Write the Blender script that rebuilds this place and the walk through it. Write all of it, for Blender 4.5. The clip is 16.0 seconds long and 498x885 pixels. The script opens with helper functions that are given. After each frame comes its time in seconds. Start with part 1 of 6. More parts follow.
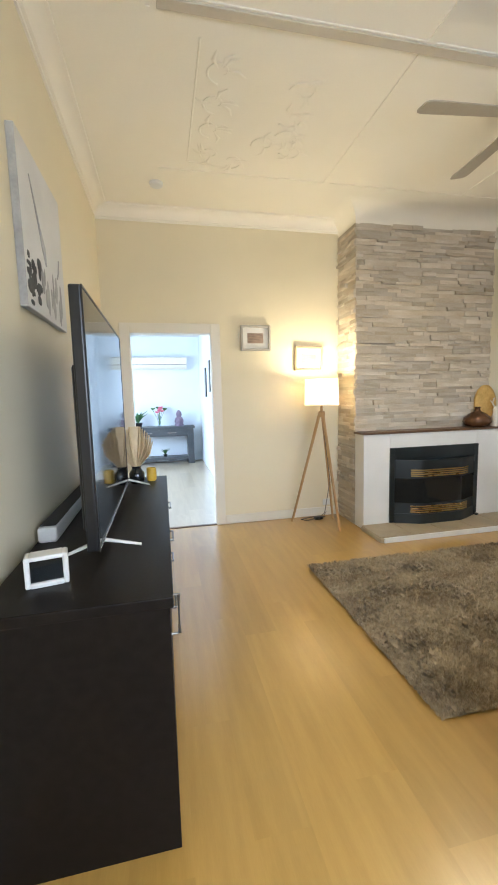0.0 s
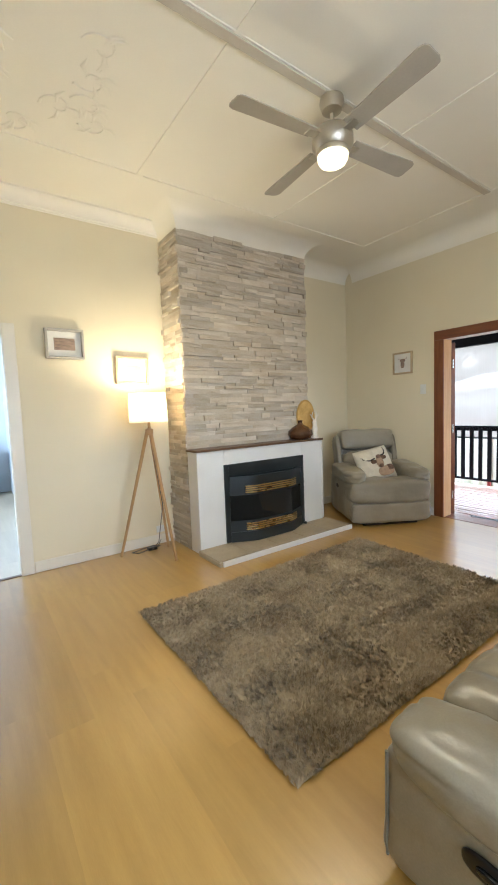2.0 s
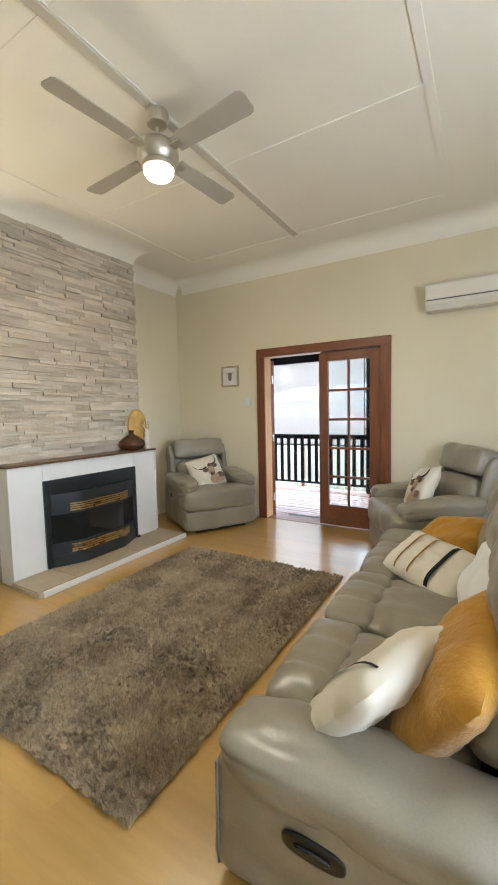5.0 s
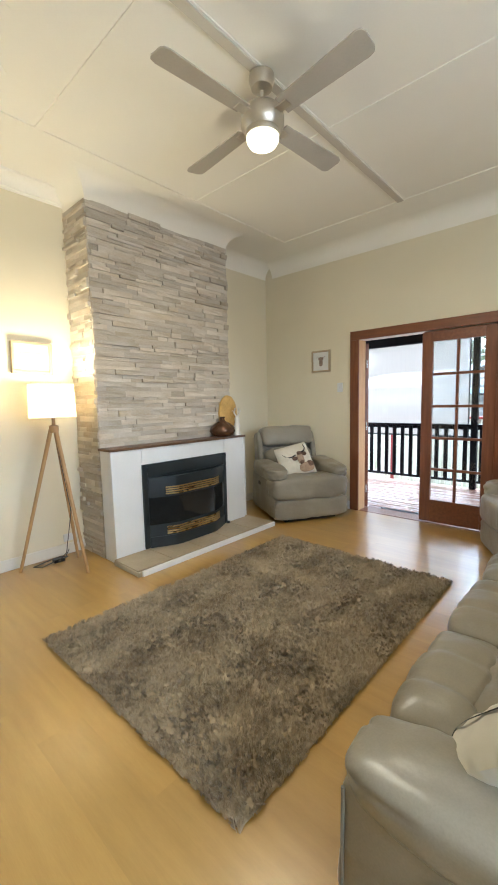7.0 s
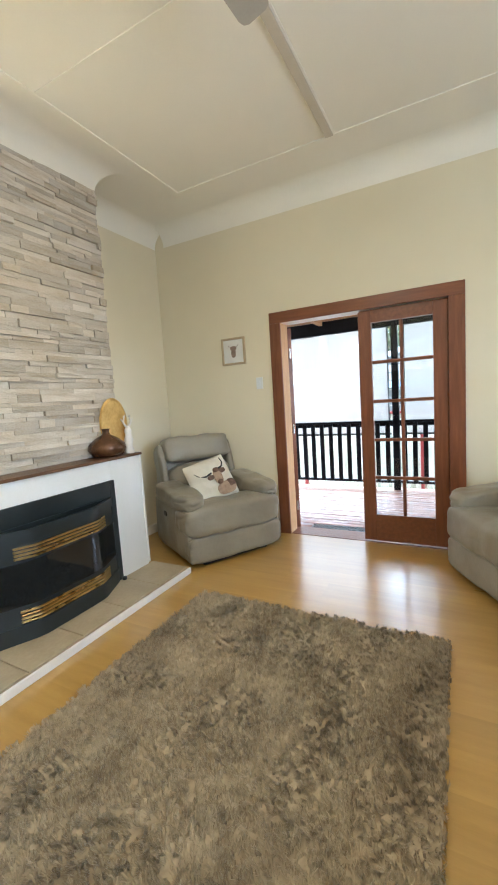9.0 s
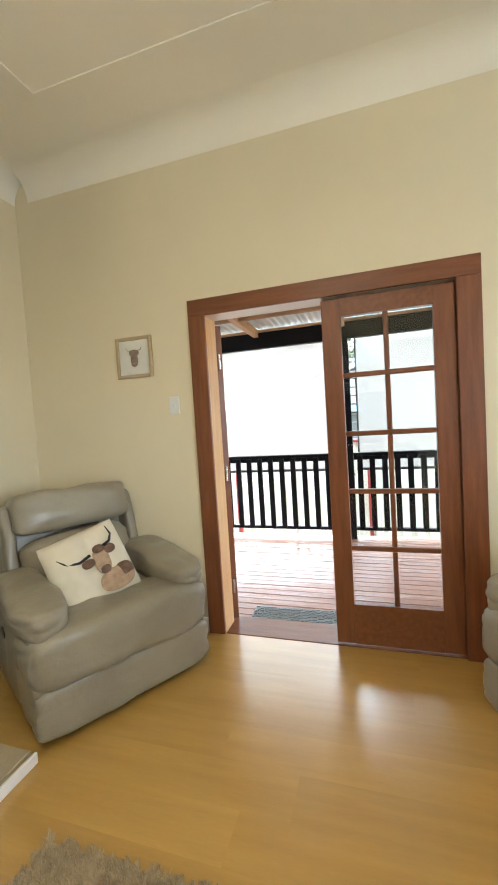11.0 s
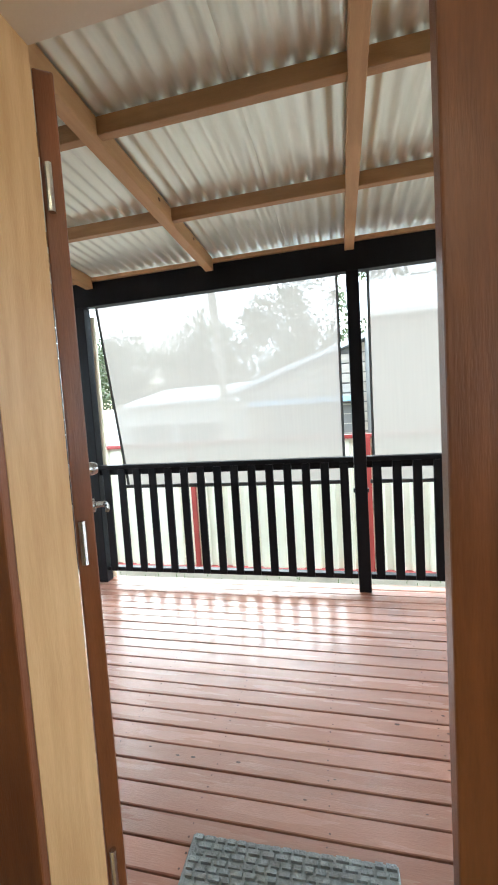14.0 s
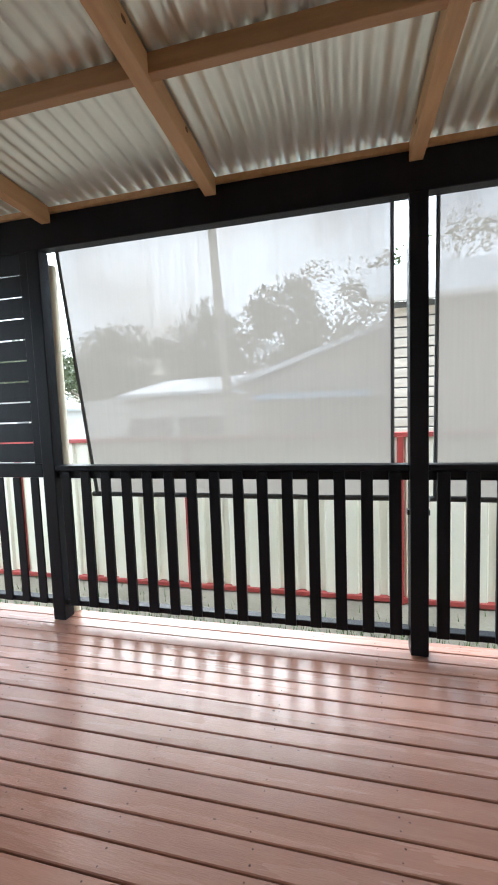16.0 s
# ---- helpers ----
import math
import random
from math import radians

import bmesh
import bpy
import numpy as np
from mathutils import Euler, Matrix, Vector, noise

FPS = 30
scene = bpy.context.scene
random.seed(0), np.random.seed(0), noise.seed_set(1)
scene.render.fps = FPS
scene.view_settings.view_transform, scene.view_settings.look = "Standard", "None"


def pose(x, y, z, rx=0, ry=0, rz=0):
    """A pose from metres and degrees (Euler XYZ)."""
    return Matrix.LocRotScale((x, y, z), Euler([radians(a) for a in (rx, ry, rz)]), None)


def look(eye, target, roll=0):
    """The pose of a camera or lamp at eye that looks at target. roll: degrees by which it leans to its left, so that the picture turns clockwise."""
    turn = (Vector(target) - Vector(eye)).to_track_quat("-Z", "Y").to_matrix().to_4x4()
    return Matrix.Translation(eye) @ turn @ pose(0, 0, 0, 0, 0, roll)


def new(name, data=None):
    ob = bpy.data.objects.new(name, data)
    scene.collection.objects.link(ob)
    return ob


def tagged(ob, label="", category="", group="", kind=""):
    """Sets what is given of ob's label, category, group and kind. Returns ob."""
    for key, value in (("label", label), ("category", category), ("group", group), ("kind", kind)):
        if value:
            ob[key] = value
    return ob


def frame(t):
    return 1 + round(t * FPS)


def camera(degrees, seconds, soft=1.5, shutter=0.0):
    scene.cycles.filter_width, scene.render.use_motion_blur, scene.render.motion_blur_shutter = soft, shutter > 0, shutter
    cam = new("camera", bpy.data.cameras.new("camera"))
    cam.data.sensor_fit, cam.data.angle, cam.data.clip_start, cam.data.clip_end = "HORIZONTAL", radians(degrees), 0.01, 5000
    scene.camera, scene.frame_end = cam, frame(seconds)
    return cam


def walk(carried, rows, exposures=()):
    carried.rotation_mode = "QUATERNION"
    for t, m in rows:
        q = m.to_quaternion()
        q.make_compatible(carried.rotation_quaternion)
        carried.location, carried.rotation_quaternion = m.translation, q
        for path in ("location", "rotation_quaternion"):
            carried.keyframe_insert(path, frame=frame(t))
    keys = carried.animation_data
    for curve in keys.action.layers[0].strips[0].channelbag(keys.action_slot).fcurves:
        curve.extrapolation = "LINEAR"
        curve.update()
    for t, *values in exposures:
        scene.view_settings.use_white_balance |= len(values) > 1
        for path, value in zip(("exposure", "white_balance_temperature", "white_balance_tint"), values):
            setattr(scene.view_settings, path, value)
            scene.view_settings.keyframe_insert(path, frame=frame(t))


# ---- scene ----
cam = camera(64.2, 16.0, soft=1.9)
PATH = [
    (0, (-0.003, 0.075, 1.399), (0.412, 2.018, 1.171), -1.5),
    (0.5, (0.058, 0.202, 1.389), (0.575, 2.123, 1.186), -1.7),
    (1, (0.143, 0.297, 1.389), (0.828, 2.167, 1.203), -2.0),
    (1.5, (0.197, 0.373, 1.428), (1.108, 2.143, 1.23), -2.1),
    (2, (0.224, 0.416, 1.375), (1.378, 2.042, 1.209), -2.2),
    (2.5, (0.243, 0.435, 1.397), (1.626, 1.868, 1.226), -1.8),
    (3, (0.253, 0.42, 1.388), (1.827, 1.642, 1.228), -1.6),
    (3.5, (0.267, 0.398, 1.412), (1.986, 1.407, 1.253), -1.3),
    (6, (0.232, 0.44, 1.403), (1.892, 1.544, 1.254), -1.1),
    (6.5, (0.22, 0.497, 1.396), (1.779, 1.739, 1.227), -1.1),
    (7, (0.289, 0.606, 1.388), (1.758, 1.947, 1.183), -1.3),
    (7.5, (0.478, 0.772, 1.372), (1.939, 2.123, 1.17), -1.6),
    (8, (0.656, 0.958, 1.364), (2.209, 2.203, 1.166), -2.7),
    (8.5, (0.87, 1.164, 1.364), (2.55, 2.229, 1.155), -3.9),
    (9, (1.152, 1.374, 1.377), (2.908, 2.308, 1.165), -3.7),
    (9.5, (1.439, 1.544, 1.361), (3.257, 2.353, 1.166), -4.0),
    (10, (1.746, 1.681, 1.377), (3.61, 2.389, 1.217), -4.1),
    (12.5, (3.348, 2.134, 1.414), (5.278, 2.643, 1.3), -3.4),
    (13, (3.626, 2.216, 1.414), (5.566, 2.683, 1.28), -3.7),
    (13.5, (3.92, 2.254, 1.41), (5.854, 2.737, 1.253), -3.4),
    (14, (4.205, 2.297, 1.316), (6.147, 2.755, 1.174), -3.6),
    (14.5, (4.455, 2.396, 1.259), (6.412, 2.791, 1.127), -3.3),
    (15, (4.692, 2.419, 1.279), (6.632, 2.885, 1.139), -2.6),
    (15.5, (4.871, 2.461, 1.265), (6.804, 2.952, 1.119), -2.2),
    (16, (5.055, 2.549, 1.262), (6.993, 3.016, 1.1), -2.1),
]
walk(cam, [(t, look(eye, target, roll)) for t, eye, target, roll in PATH],
     exposures=[(0, 1.38, 5500, 8), (2.5, 1.42, 5300, 7), (6, 1.50, 5300, 7), (7.5, 1.54, 5150, 6), (9.5, 1.84, 5100, 5), (10.2, 1.87, 5250, 5), (12.3, 1.42, 5950, 0), (13, 1.27, 5950, 0), (14, 1.26, 5600, 0), (15, 0.84, 5650, 3), (16, 0.60, 5700, 4)])

# ---------------------------------------------------------------- world and lights
world = bpy.data.worlds.new("sky")
scene.world = world
world.use_nodes = True
wn, wl = world.node_tree.nodes, world.node_tree.links
sky = wn.new("ShaderNodeTexSky")
sky.sky_type, sky.sun_disc = "NISHITA", False
sky.sun_elevation, sky.sun_rotation = radians(37), radians(68)
sky.air_density, sky.dust_density = 1.0, 2.5
w_map = wn.new("ShaderNodeTexCoord")
w_noise = wn.new("ShaderNodeTexNoise")
w_noise.inputs["Scale"].default_value, w_noise.inputs["Detail"].default_value = 3.2, 7
w_ramp = wn.new("ShaderNodeValToRGB")
w_ramp.color_ramp.elements[0].position, w_ramp.color_ramp.elements[1].position = 0.30, 0.60
w_mix = wn.new("ShaderNodeMixRGB")
w_mix.inputs[2].default_value = (28.0, 29.2, 30.8, 1)
wl.new(w_map.outputs["Generated"], w_noise.inputs["Vector"])
wl.new(w_noise.outputs["Fac"], w_ramp.inputs["Fac"])
wl.new(w_ramp.outputs["Color"], w_mix.inputs[0])
wl.new(sky.outputs["Color"], w_mix.inputs[1])
wl.new(w_mix.outputs["Color"], wn["Background"].inputs["Color"])
wn["Background"].inputs["Strength"].default_value = 0.15


def lamp(name, kind, place, watts, colour, size=0.1, target=None, size_y=None):
    data = bpy.data.lights.new(name, kind)
    data.energy, data.color = watts, colour
    if kind == "AREA":
        data.size = size
        if size_y:
            data.shape, data.size_y = "RECTANGLE", size_y
    elif kind != "SUN":
        data.shadow_soft_size = size
    ob = new(name, data)
    ob.matrix_world = look(place, target) if target else Matrix.Translation(place)
    return ob


sun = lamp("sun", "SUN", (20, 12, 20), 2.9, (1.0, 0.97, 0.92), target=(0, 0, 0))
sun.matrix_world = look((10, 4.0, 8.2), (0, 0, 0))
sun.data.angle = radians(35)
FAN_XY = (2.19, 2.18)
fan_light = lamp("fan_bulb_light", "AREA", (*FAN_XY, 2.832), 10, (1.0, 0.80, 0.52), 0.13, (*FAN_XY, 0.0))
fan_light.data.shape = "DISK"
lamp("floor_lamp_light", "POINT", (1.62, 3.99, 1.475), 18.5, (1.0, 0.79, 0.49), 0.08)
lamp("dining_window_light", "AREA", (-1.9, 6.6, 1.6), 46, (0.72, 0.86, 1.0), 1.8, (1.0, 6.8, 1.2), 1.5)
# added fill at the unseen south window, tipped up to brighten ceiling and walls
lamp("front_fill_light", "AREA", (1.2, -1.22, 1.6), 19, (0.95, 0.96, 0.98), 2.2, (1.2, 3.0, 3.6), 1.5)


# ---------------------------------------------------------------- materials
def mat(name, a, b=None, rough=0.5, metal=0.0, scale=4.0, fine=60.0, bump=0.15, stretch=(1, 1, 1), vary=0.0, spec=0.5,
        bump_scale=None, contrast=(0.3, 0.7), coat=0.0, sheen=0.0, joined=False):
    """Two-scale noise colour, uneven gloss and fine relief; vary: lightness that differs from piece to piece."""
    m = bpy.data.materials.new(name)
    m.use_nodes = True
    nodes, links = m.node_tree.nodes, m.node_tree.links
    p = nodes["Principled BSDF"]
    b = b or tuple(c * 0.86 for c in a)
    co = nodes.new("ShaderNodeTexCoord")
    mp = nodes.new("ShaderNodeMapping")
    mp.inputs["Scale"].default_value = stretch
    info = nodes.new("ShaderNodeObjectInfo")
    shift = nodes.new("ShaderNodeVectorMath")
    shift.operation = "MULTIPLY_ADD"
    chance, place = info.outputs["Random"], co.outputs["Object"]
    if joined:  # pieces that are partly objects of their own, partly islands of one mesh
        geo, plus, wrap = nodes.new("ShaderNodeNewGeometry"), nodes.new("ShaderNodeMath"), nodes.new("ShaderNodeMath")
        plus.operation, wrap.operation = "ADD", "FRACT"
        links.new(chance, plus.inputs[0])
        links.new(geo.outputs["Random Per Island"], plus.inputs[1])
        links.new(plus.outputs[0], wrap.inputs[0])
        chance, place = wrap.outputs[0], geo.outputs["Position"]
    links.new(chance, shift.inputs[0])
    shift.inputs[1].default_value = (37.0, 19.0, 53.0)
    links.new(place, shift.inputs[2])
    links.new(shift.outputs[0], mp.inputs["Vector"])
    big = nodes.new("ShaderNodeTexNoise")
    big.inputs["Scale"].default_value, big.inputs["Detail"].default_value = scale, 5
    small = nodes.new("ShaderNodeTexNoise")
    small.inputs["Scale"].default_value, small.inputs["Detail"].default_value = fine, 4
    for n in (big, small):
        links.new(mp.outputs[0], n.inputs["Vector"])
    add = nodes.new("ShaderNodeMath")
    add.operation = "MULTIPLY_ADD"
    links.new(small.outputs["Fac"], add.inputs[0])
    add.inputs[1].default_value = 0.35
    links.new(big.outputs["Fac"], add.inputs[2])
    ramp = nodes.new("ShaderNodeValToRGB")
    e = ramp.color_ramp.elements
    e[0].position, e[1].position = contrast[0] + 0.17, contrast[1] + 0.17
    e[0].color, e[1].color = (*b, 1), (*a, 1)
    links.new(add.outputs[0], ramp.inputs["Fac"])
    colour = ramp.outputs["Color"]
    if vary:
        hsv = nodes.new("ShaderNodeHueSaturation")
        val = nodes.new("ShaderNodeMapRange")
        val.inputs["To Min"].default_value, val.inputs["To Max"].default_value = 1 - vary, 1 + vary
        links.new(chance, val.inputs["Value"])
        links.new(val.outputs[0], hsv.inputs["Value"])
        links.new(colour, hsv.inputs["Color"])
        colour = hsv.outputs["Color"]
    links.new(colour, p.inputs["Base Color"])
    rr = nodes.new("ShaderNodeMapRange")
    rr.inputs["To Min"].default_value, rr.inputs["To Max"].default_value = max(0.02, rough * 0.85), min(1, rough * 1.15)
    links.new(big.outputs["Fac"], rr.inputs["Value"])
    links.new(rr.outputs[0], p.inputs["Roughness"])
    p.inputs["Metallic"].default_value = metal
    p.inputs["Specular IOR Level"].default_value = spec
    p.inputs["Coat Weight"].default_value, p.inputs["Coat Roughness"].default_value = coat, 0.21
    p.inputs["Sheen Weight"].default_value = sheen
    if bump:
        src = small
        if bump_scale:
            src = nodes.new("ShaderNodeTexNoise")
            src.inputs["Scale"].default_value, src.inputs["Detail"].default_value = bump_scale, 5
            links.new(mp.outputs[0], src.inputs["Vector"])
        bp = nodes.new("ShaderNodeBump")
        bp.inputs["Strength"].default_value, bp.inputs["Distance"].default_value = bump, 0.01
        links.new(src.outputs["Fac"], bp.inputs["Height"])
        links.new(bp.outputs[0], p.inputs["Normal"])
    return m


def glow(name, colour, strength):
    m = bpy.data.materials.new(name)
    m.use_nodes = True
    p = m.node_tree.nodes["Principled BSDF"]
    p.inputs["Base Color"].default_value = (*colour, 1)
    p.inputs["Emission Color"].default_value = (*colour, 1)
    p.inputs["Emission Strength"].default_value = strength
    p.inputs["Roughness"].default_value = 0.4
    return m


def clear(name, tint, rough=0.02, haze=0.0):
    """Thin pane glass: mostly straight through, with a glossy film."""
    m = bpy.data.materials.new(name)
    m.use_nodes = True
    nodes, links = m.node_tree.nodes, m.node_tree.links
    nodes.remove(nodes["Principled BSDF"])
    tr, gl, mix = nodes.new("ShaderNodeBsdfTransparent"), nodes.new("ShaderNodeBsdfGlossy"), nodes.new("ShaderNodeMixShader")
    tr.inputs["Color"].default_value = (*tint, 1)
    gl.inputs["Roughness"].default_value = rough
    fr, power, film = nodes.new("ShaderNodeLayerWeight"), nodes.new("ShaderNodeMath"), nodes.new("ShaderNodeMath")
    power.operation, film.operation = "POWER", "MULTIPLY_ADD"
    power.inputs[1].default_value, film.inputs[1].default_value, film.inputs[2].default_value = 4.0, 0.7, 0.04
    links.new(fr.outputs["Facing"], power.inputs[0])
    links.new(power.outputs[0], film.inputs[0])
    links.new(film.outputs[0], mix.inputs[0])
    links.new(tr.outputs[0], mix.inputs[1])
    links.new(gl.outputs[0], mix.inputs[2])
    links.new(mix.outputs[0], nodes["Material Output"].inputs["Surface"])
    return m


def mesh_fabric(name, colour, open_share):
    """Woven outdoor screen: part thread, part holes, with faint vertical streaks."""
    m = bpy.data.materials.new(name)
    m.use_nodes = True
    nodes, links = m.node_tree.nodes, m.node_tree.links
    nodes.remove(nodes["Principled BSDF"])
    co, mp, ns = nodes.new("ShaderNodeTexCoord"), nodes.new("ShaderNodeMapping"), nodes.new("ShaderNodeTexNoise")
    mp.inputs["Scale"].default_value = (1, 40, 1.5)
    ns.inputs["Scale"].default_value, ns.inputs["Detail"].default_value = 1.6, 4
    links.new(co.outputs["Object"], mp.inputs[0])
    links.new(mp.outputs[0], ns.inputs["Vector"])
    rg = nodes.new("ShaderNodeMapRange")
    rg.inputs["From Min"].default_value, rg.inputs["From Max"].default_value = 0.3, 0.7
    rg.inputs["To Min"].default_value, rg.inputs["To Max"].default_value = open_share - 0.018, open_share + 0.016
    links.new(ns.outputs["Fac"], rg.inputs["Value"])
    tr, df, tl = nodes.new("ShaderNodeBsdfTransparent"), nodes.new("ShaderNodeBsdfDiffuse"), nodes.new("ShaderNodeBsdfTranslucent")
    df.inputs["Color"].default_value = tl.inputs["Color"].default_value = (*colour, 1)
    m1, m2 = nodes.new("ShaderNodeMixShader"), nodes.new("ShaderNodeMixShader")
    m1.inputs[0].default_value = 0.6
    links.new(df.outputs[0], m1.inputs[1])
    links.new(tl.outputs[0], m1.inputs[2])
    links.new(rg.outputs[0], m2.inputs[0])
    links.new(m1.outputs[0], m2.inputs[1])
    links.new(tr.outputs[0], m2.inputs[2])
    links.new(m2.outputs[0], nodes["Material Output"].inputs["Surface"])
    return m


def see_through_cloth(name, colour):
    """Lamp shade cloth: lets light through."""
    m = bpy.data.materials.new(name)
    m.use_nodes = True
    nodes, links = m.node_tree.nodes, m.node_tree.links
    nodes.remove(nodes["Principled BSDF"])
    df, tl, mx = nodes.new("ShaderNodeBsdfDiffuse"), nodes.new("ShaderNodeBsdfTranslucent"), nodes.new("ShaderNodeMixShader")
    ns, bp = nodes.new("ShaderNodeTexNoise"), nodes.new("ShaderNodeBump")
    ns.inputs["Scale"].default_value = 300
    bp.inputs["Strength"].default_value, bp.inputs["Distance"].default_value = 0.2, 0.002
    links.new(ns.outputs["Fac"], bp.inputs["Height"])
    links.new(bp.outputs[0], df.inputs["Normal"])
    df.inputs["Color"].default_value = tl.inputs["Color"].default_value = (*colour, 1)
    mx.inputs[0].default_value = 0.45
    links.new(df.outputs[0], mx.inputs[1])
    links.new(tl.outputs[0], mx.inputs[2])
    links.new(mx.outputs[0], nodes["Material Output"].inputs["Surface"])
    return m


def pile_wool(name, light, dark):
    """Tufted pile: cloudy patches across the rug, and every tuft a little lighter or darker than the next."""
    m = bpy.data.materials.new(name)
    m.use_nodes = True
    nodes, links = m.node_tree.nodes, m.node_tree.links
    p = nodes["Principled BSDF"]
    geo, mp = nodes.new("ShaderNodeNewGeometry"), nodes.new("ShaderNodeMapping")
    mp.inputs["Scale"].default_value = (1.0, 1.5, 1.0)
    links.new(geo.outputs["Position"], mp.inputs["Vector"])
    cloud, speck = nodes.new("ShaderNodeTexNoise"), nodes.new("ShaderNodeTexNoise")
    cloud.inputs["Scale"].default_value, cloud.inputs["Detail"].default_value = 2.4, 3
    speck.inputs["Scale"].default_value, speck.inputs["Detail"].default_value = 24.0, 3
    mix, mix2 = nodes.new("ShaderNodeMath"), nodes.new("ShaderNodeMath")
    mix.operation = mix2.operation = "MULTIPLY_ADD"
    for n in (cloud, speck):
        links.new(mp.outputs[0], n.inputs["Vector"])
    links.new(speck.outputs["Fac"], mix.inputs[0])
    mix.inputs[1].default_value = 0.45
    links.new(cloud.outputs["Fac"], mix.inputs[2])
    links.new(geo.outputs["Random Per Island"], mix2.inputs[0])
    mix2.inputs[1].default_value = 0.22
    links.new(mix.outputs[0], mix2.inputs[2])
    ramp = nodes.new("ShaderNodeValToRGB")
    e = ramp.color_ramp.elements
    e[0].position, e[1].position = 0.60, 1.0
    e[0].color, e[1].color = (*dark, 1), (*light, 1)
    links.new(mix2.outputs[0], ramp.inputs["Fac"])
    links.new(ramp.outputs["Color"], p.inputs["Base Color"])
    p.inputs["Roughness"].default_value, p.inputs["Specular IOR Level"].default_value, p.inputs["Sheen Weight"].default_value = 0.9, 0.15, 0.25
    return m


WALL = mat("wall_paint", (0.78, 0.70, 0.51), (0.74, 0.66, 0.47), 0.62, scale=1.2, fine=180, bump=0.05)
WALL_COOL = mat("dining_paint", (0.78, 0.82, 0.86), (0.74, 0.78, 0.82), 0.6, scale=1.2, fine=160, bump=0.05)
CEIL = mat("ceiling_paint", (0.90, 0.855, 0.745), (0.86, 0.815, 0.705), 0.7, scale=1.0, fine=90, bump=0.05)
BATTEN = mat("batten_paint", (0.60, 0.545, 0.45), (0.54, 0.485, 0.395), 0.6, scale=3, fine=90, bump=0.05)
TRIM = mat("cream_gloss_paint", (0.78, 0.73, 0.63), (0.74, 0.69, 0.59), 0.35, scale=3, fine=120, bump=0.05)
OAK = mat("oak_laminate", (0.49, 0.298, 0.072), (0.40, 0.232, 0.048), 0.30, scale=2.2, fine=34, bump=0.01, stretch=(9, 0.8, 1), vary=0.07, spec=0.7, contrast=(0.25, 0.75), coat=0.7)
# the same laminate, with whitish daylight reflection put into a paler colour
OAK_DAYLIT = mat("oak_laminate_daylit", (0.56, 0.46, 0.32), (0.47, 0.375, 0.25), 0.30, scale=2.2, fine=34, bump=0.01, stretch=(9, 0.8, 1), vary=0.07, spec=0.7, contrast=(0.25, 0.75), coat=0.7)
RUG = pile_wool("shag_wool", (0.47, 0.375, 0.235), (0.225, 0.168, 0.096))
STONE = mat("ledge_stone", (0.64, 0.585, 0.495), (0.47, 0.39, 0.275), 0.8, scale=3.2, fine=60, bump=0.7, stretch=(1, 1, 2.5), vary=0.20, contrast=(0.3, 0.7), joined=True)
MORTAR = mat("stone_backing", (0.40, 0.36, 0.30), None, 0.9, scale=8, fine=90, bump=0.4)
WHITE = mat("white_paint", (0.80, 0.79, 0.76), (0.74, 0.73, 0.69), 0.4, scale=2.5, fine=90, bump=0.08)
HEARTH = mat("hearth_tile", (0.47, 0.39, 0.26), (0.36, 0.29, 0.185), 0.45, scale=4, fine=50, bump=0.12)
MANTEL = mat("mantel_timber", (0.16, 0.085, 0.04), (0.09, 0.045, 0.02), 0.4, scale=4, fine=50, bump=0.1, stretch=(1, 9, 9))
IRON = mat("black_enamel", (0.020, 0.026, 0.028), (0.012, 0.016, 0.017), 0.35, scale=4, fine=120, bump=0.06)
DARKGLASS = mat("dark_glass", (0.012, 0.014, 0.015), None, 0.06, scale=2, fine=20, bump=0.0)
BRASS = mat("brass", (0.78, 0.56, 0.22), (0.66, 0.45, 0.16), 0.28, 1.0, scale=8, fine=90, bump=0.05)
LEATHER = mat("grey_leather", (0.308, 0.273, 0.202), (0.236, 0.206, 0.150), 0.30, scale=3, fine=160, bump=0.6, bump_scale=10, contrast=(0.3, 0.7))
PIPING = mat("leather_seam", (0.20, 0.195, 0.17), None, 0.5, scale=9, fine=90, bump=0.1)
CREAM = mat("cream_cotton", (0.72, 0.66, 0.53), (0.65, 0.59, 0.46), 0.9, scale=6, fine=320, bump=0.3, sheen=0.2)
MUSTARD = mat("mustard_cotton", (0.50, 0.255, 0.018), (0.37, 0.175, 0.010), 0.95, scale=7, fine=260, bump=0.7, bump_scale=55, sheen=0.3, spec=0.2)
BROWNFUR = mat("printed_brown", (0.20, 0.12, 0.075), (0.09, 0.05, 0.03), 0.9, scale=30, fine=200, bump=0.1)
TANFUR = mat("printed_tan", (0.44, 0.31, 0.20), (0.29, 0.19, 0.12), 0.9, scale=30, fine=200, bump=0.1)
BLACKCLOTH = mat("black_cotton", (0.03, 0.03, 0.03), None, 0.9, scale=9, fine=200, bump=0.1)
ESPRESSO = mat("espresso_wood", (0.012, 0.0095, 0.008), (0.007, 0.0055, 0.0045), 0.42, scale=3, fine=45, bump=0.08, stretch=(9, 1, 9), spec=0.13)
CHARCOAL = mat("charcoal_wood", (0.060, 0.065, 0.072), (0.038, 0.041, 0.046), 0.4, scale=3, fine=45, bump=0.08, stretch=(1, 9, 9))
PLASTIC = mat("black_plastic", (0.008, 0.008, 0.009), None, 0.3, scale=4, fine=200, bump=0.05)
WHITEPLASTIC = mat("white_plastic", (0.78, 0.78, 0.76), None, 0.3, scale=2, fine=120, bump=0.02)
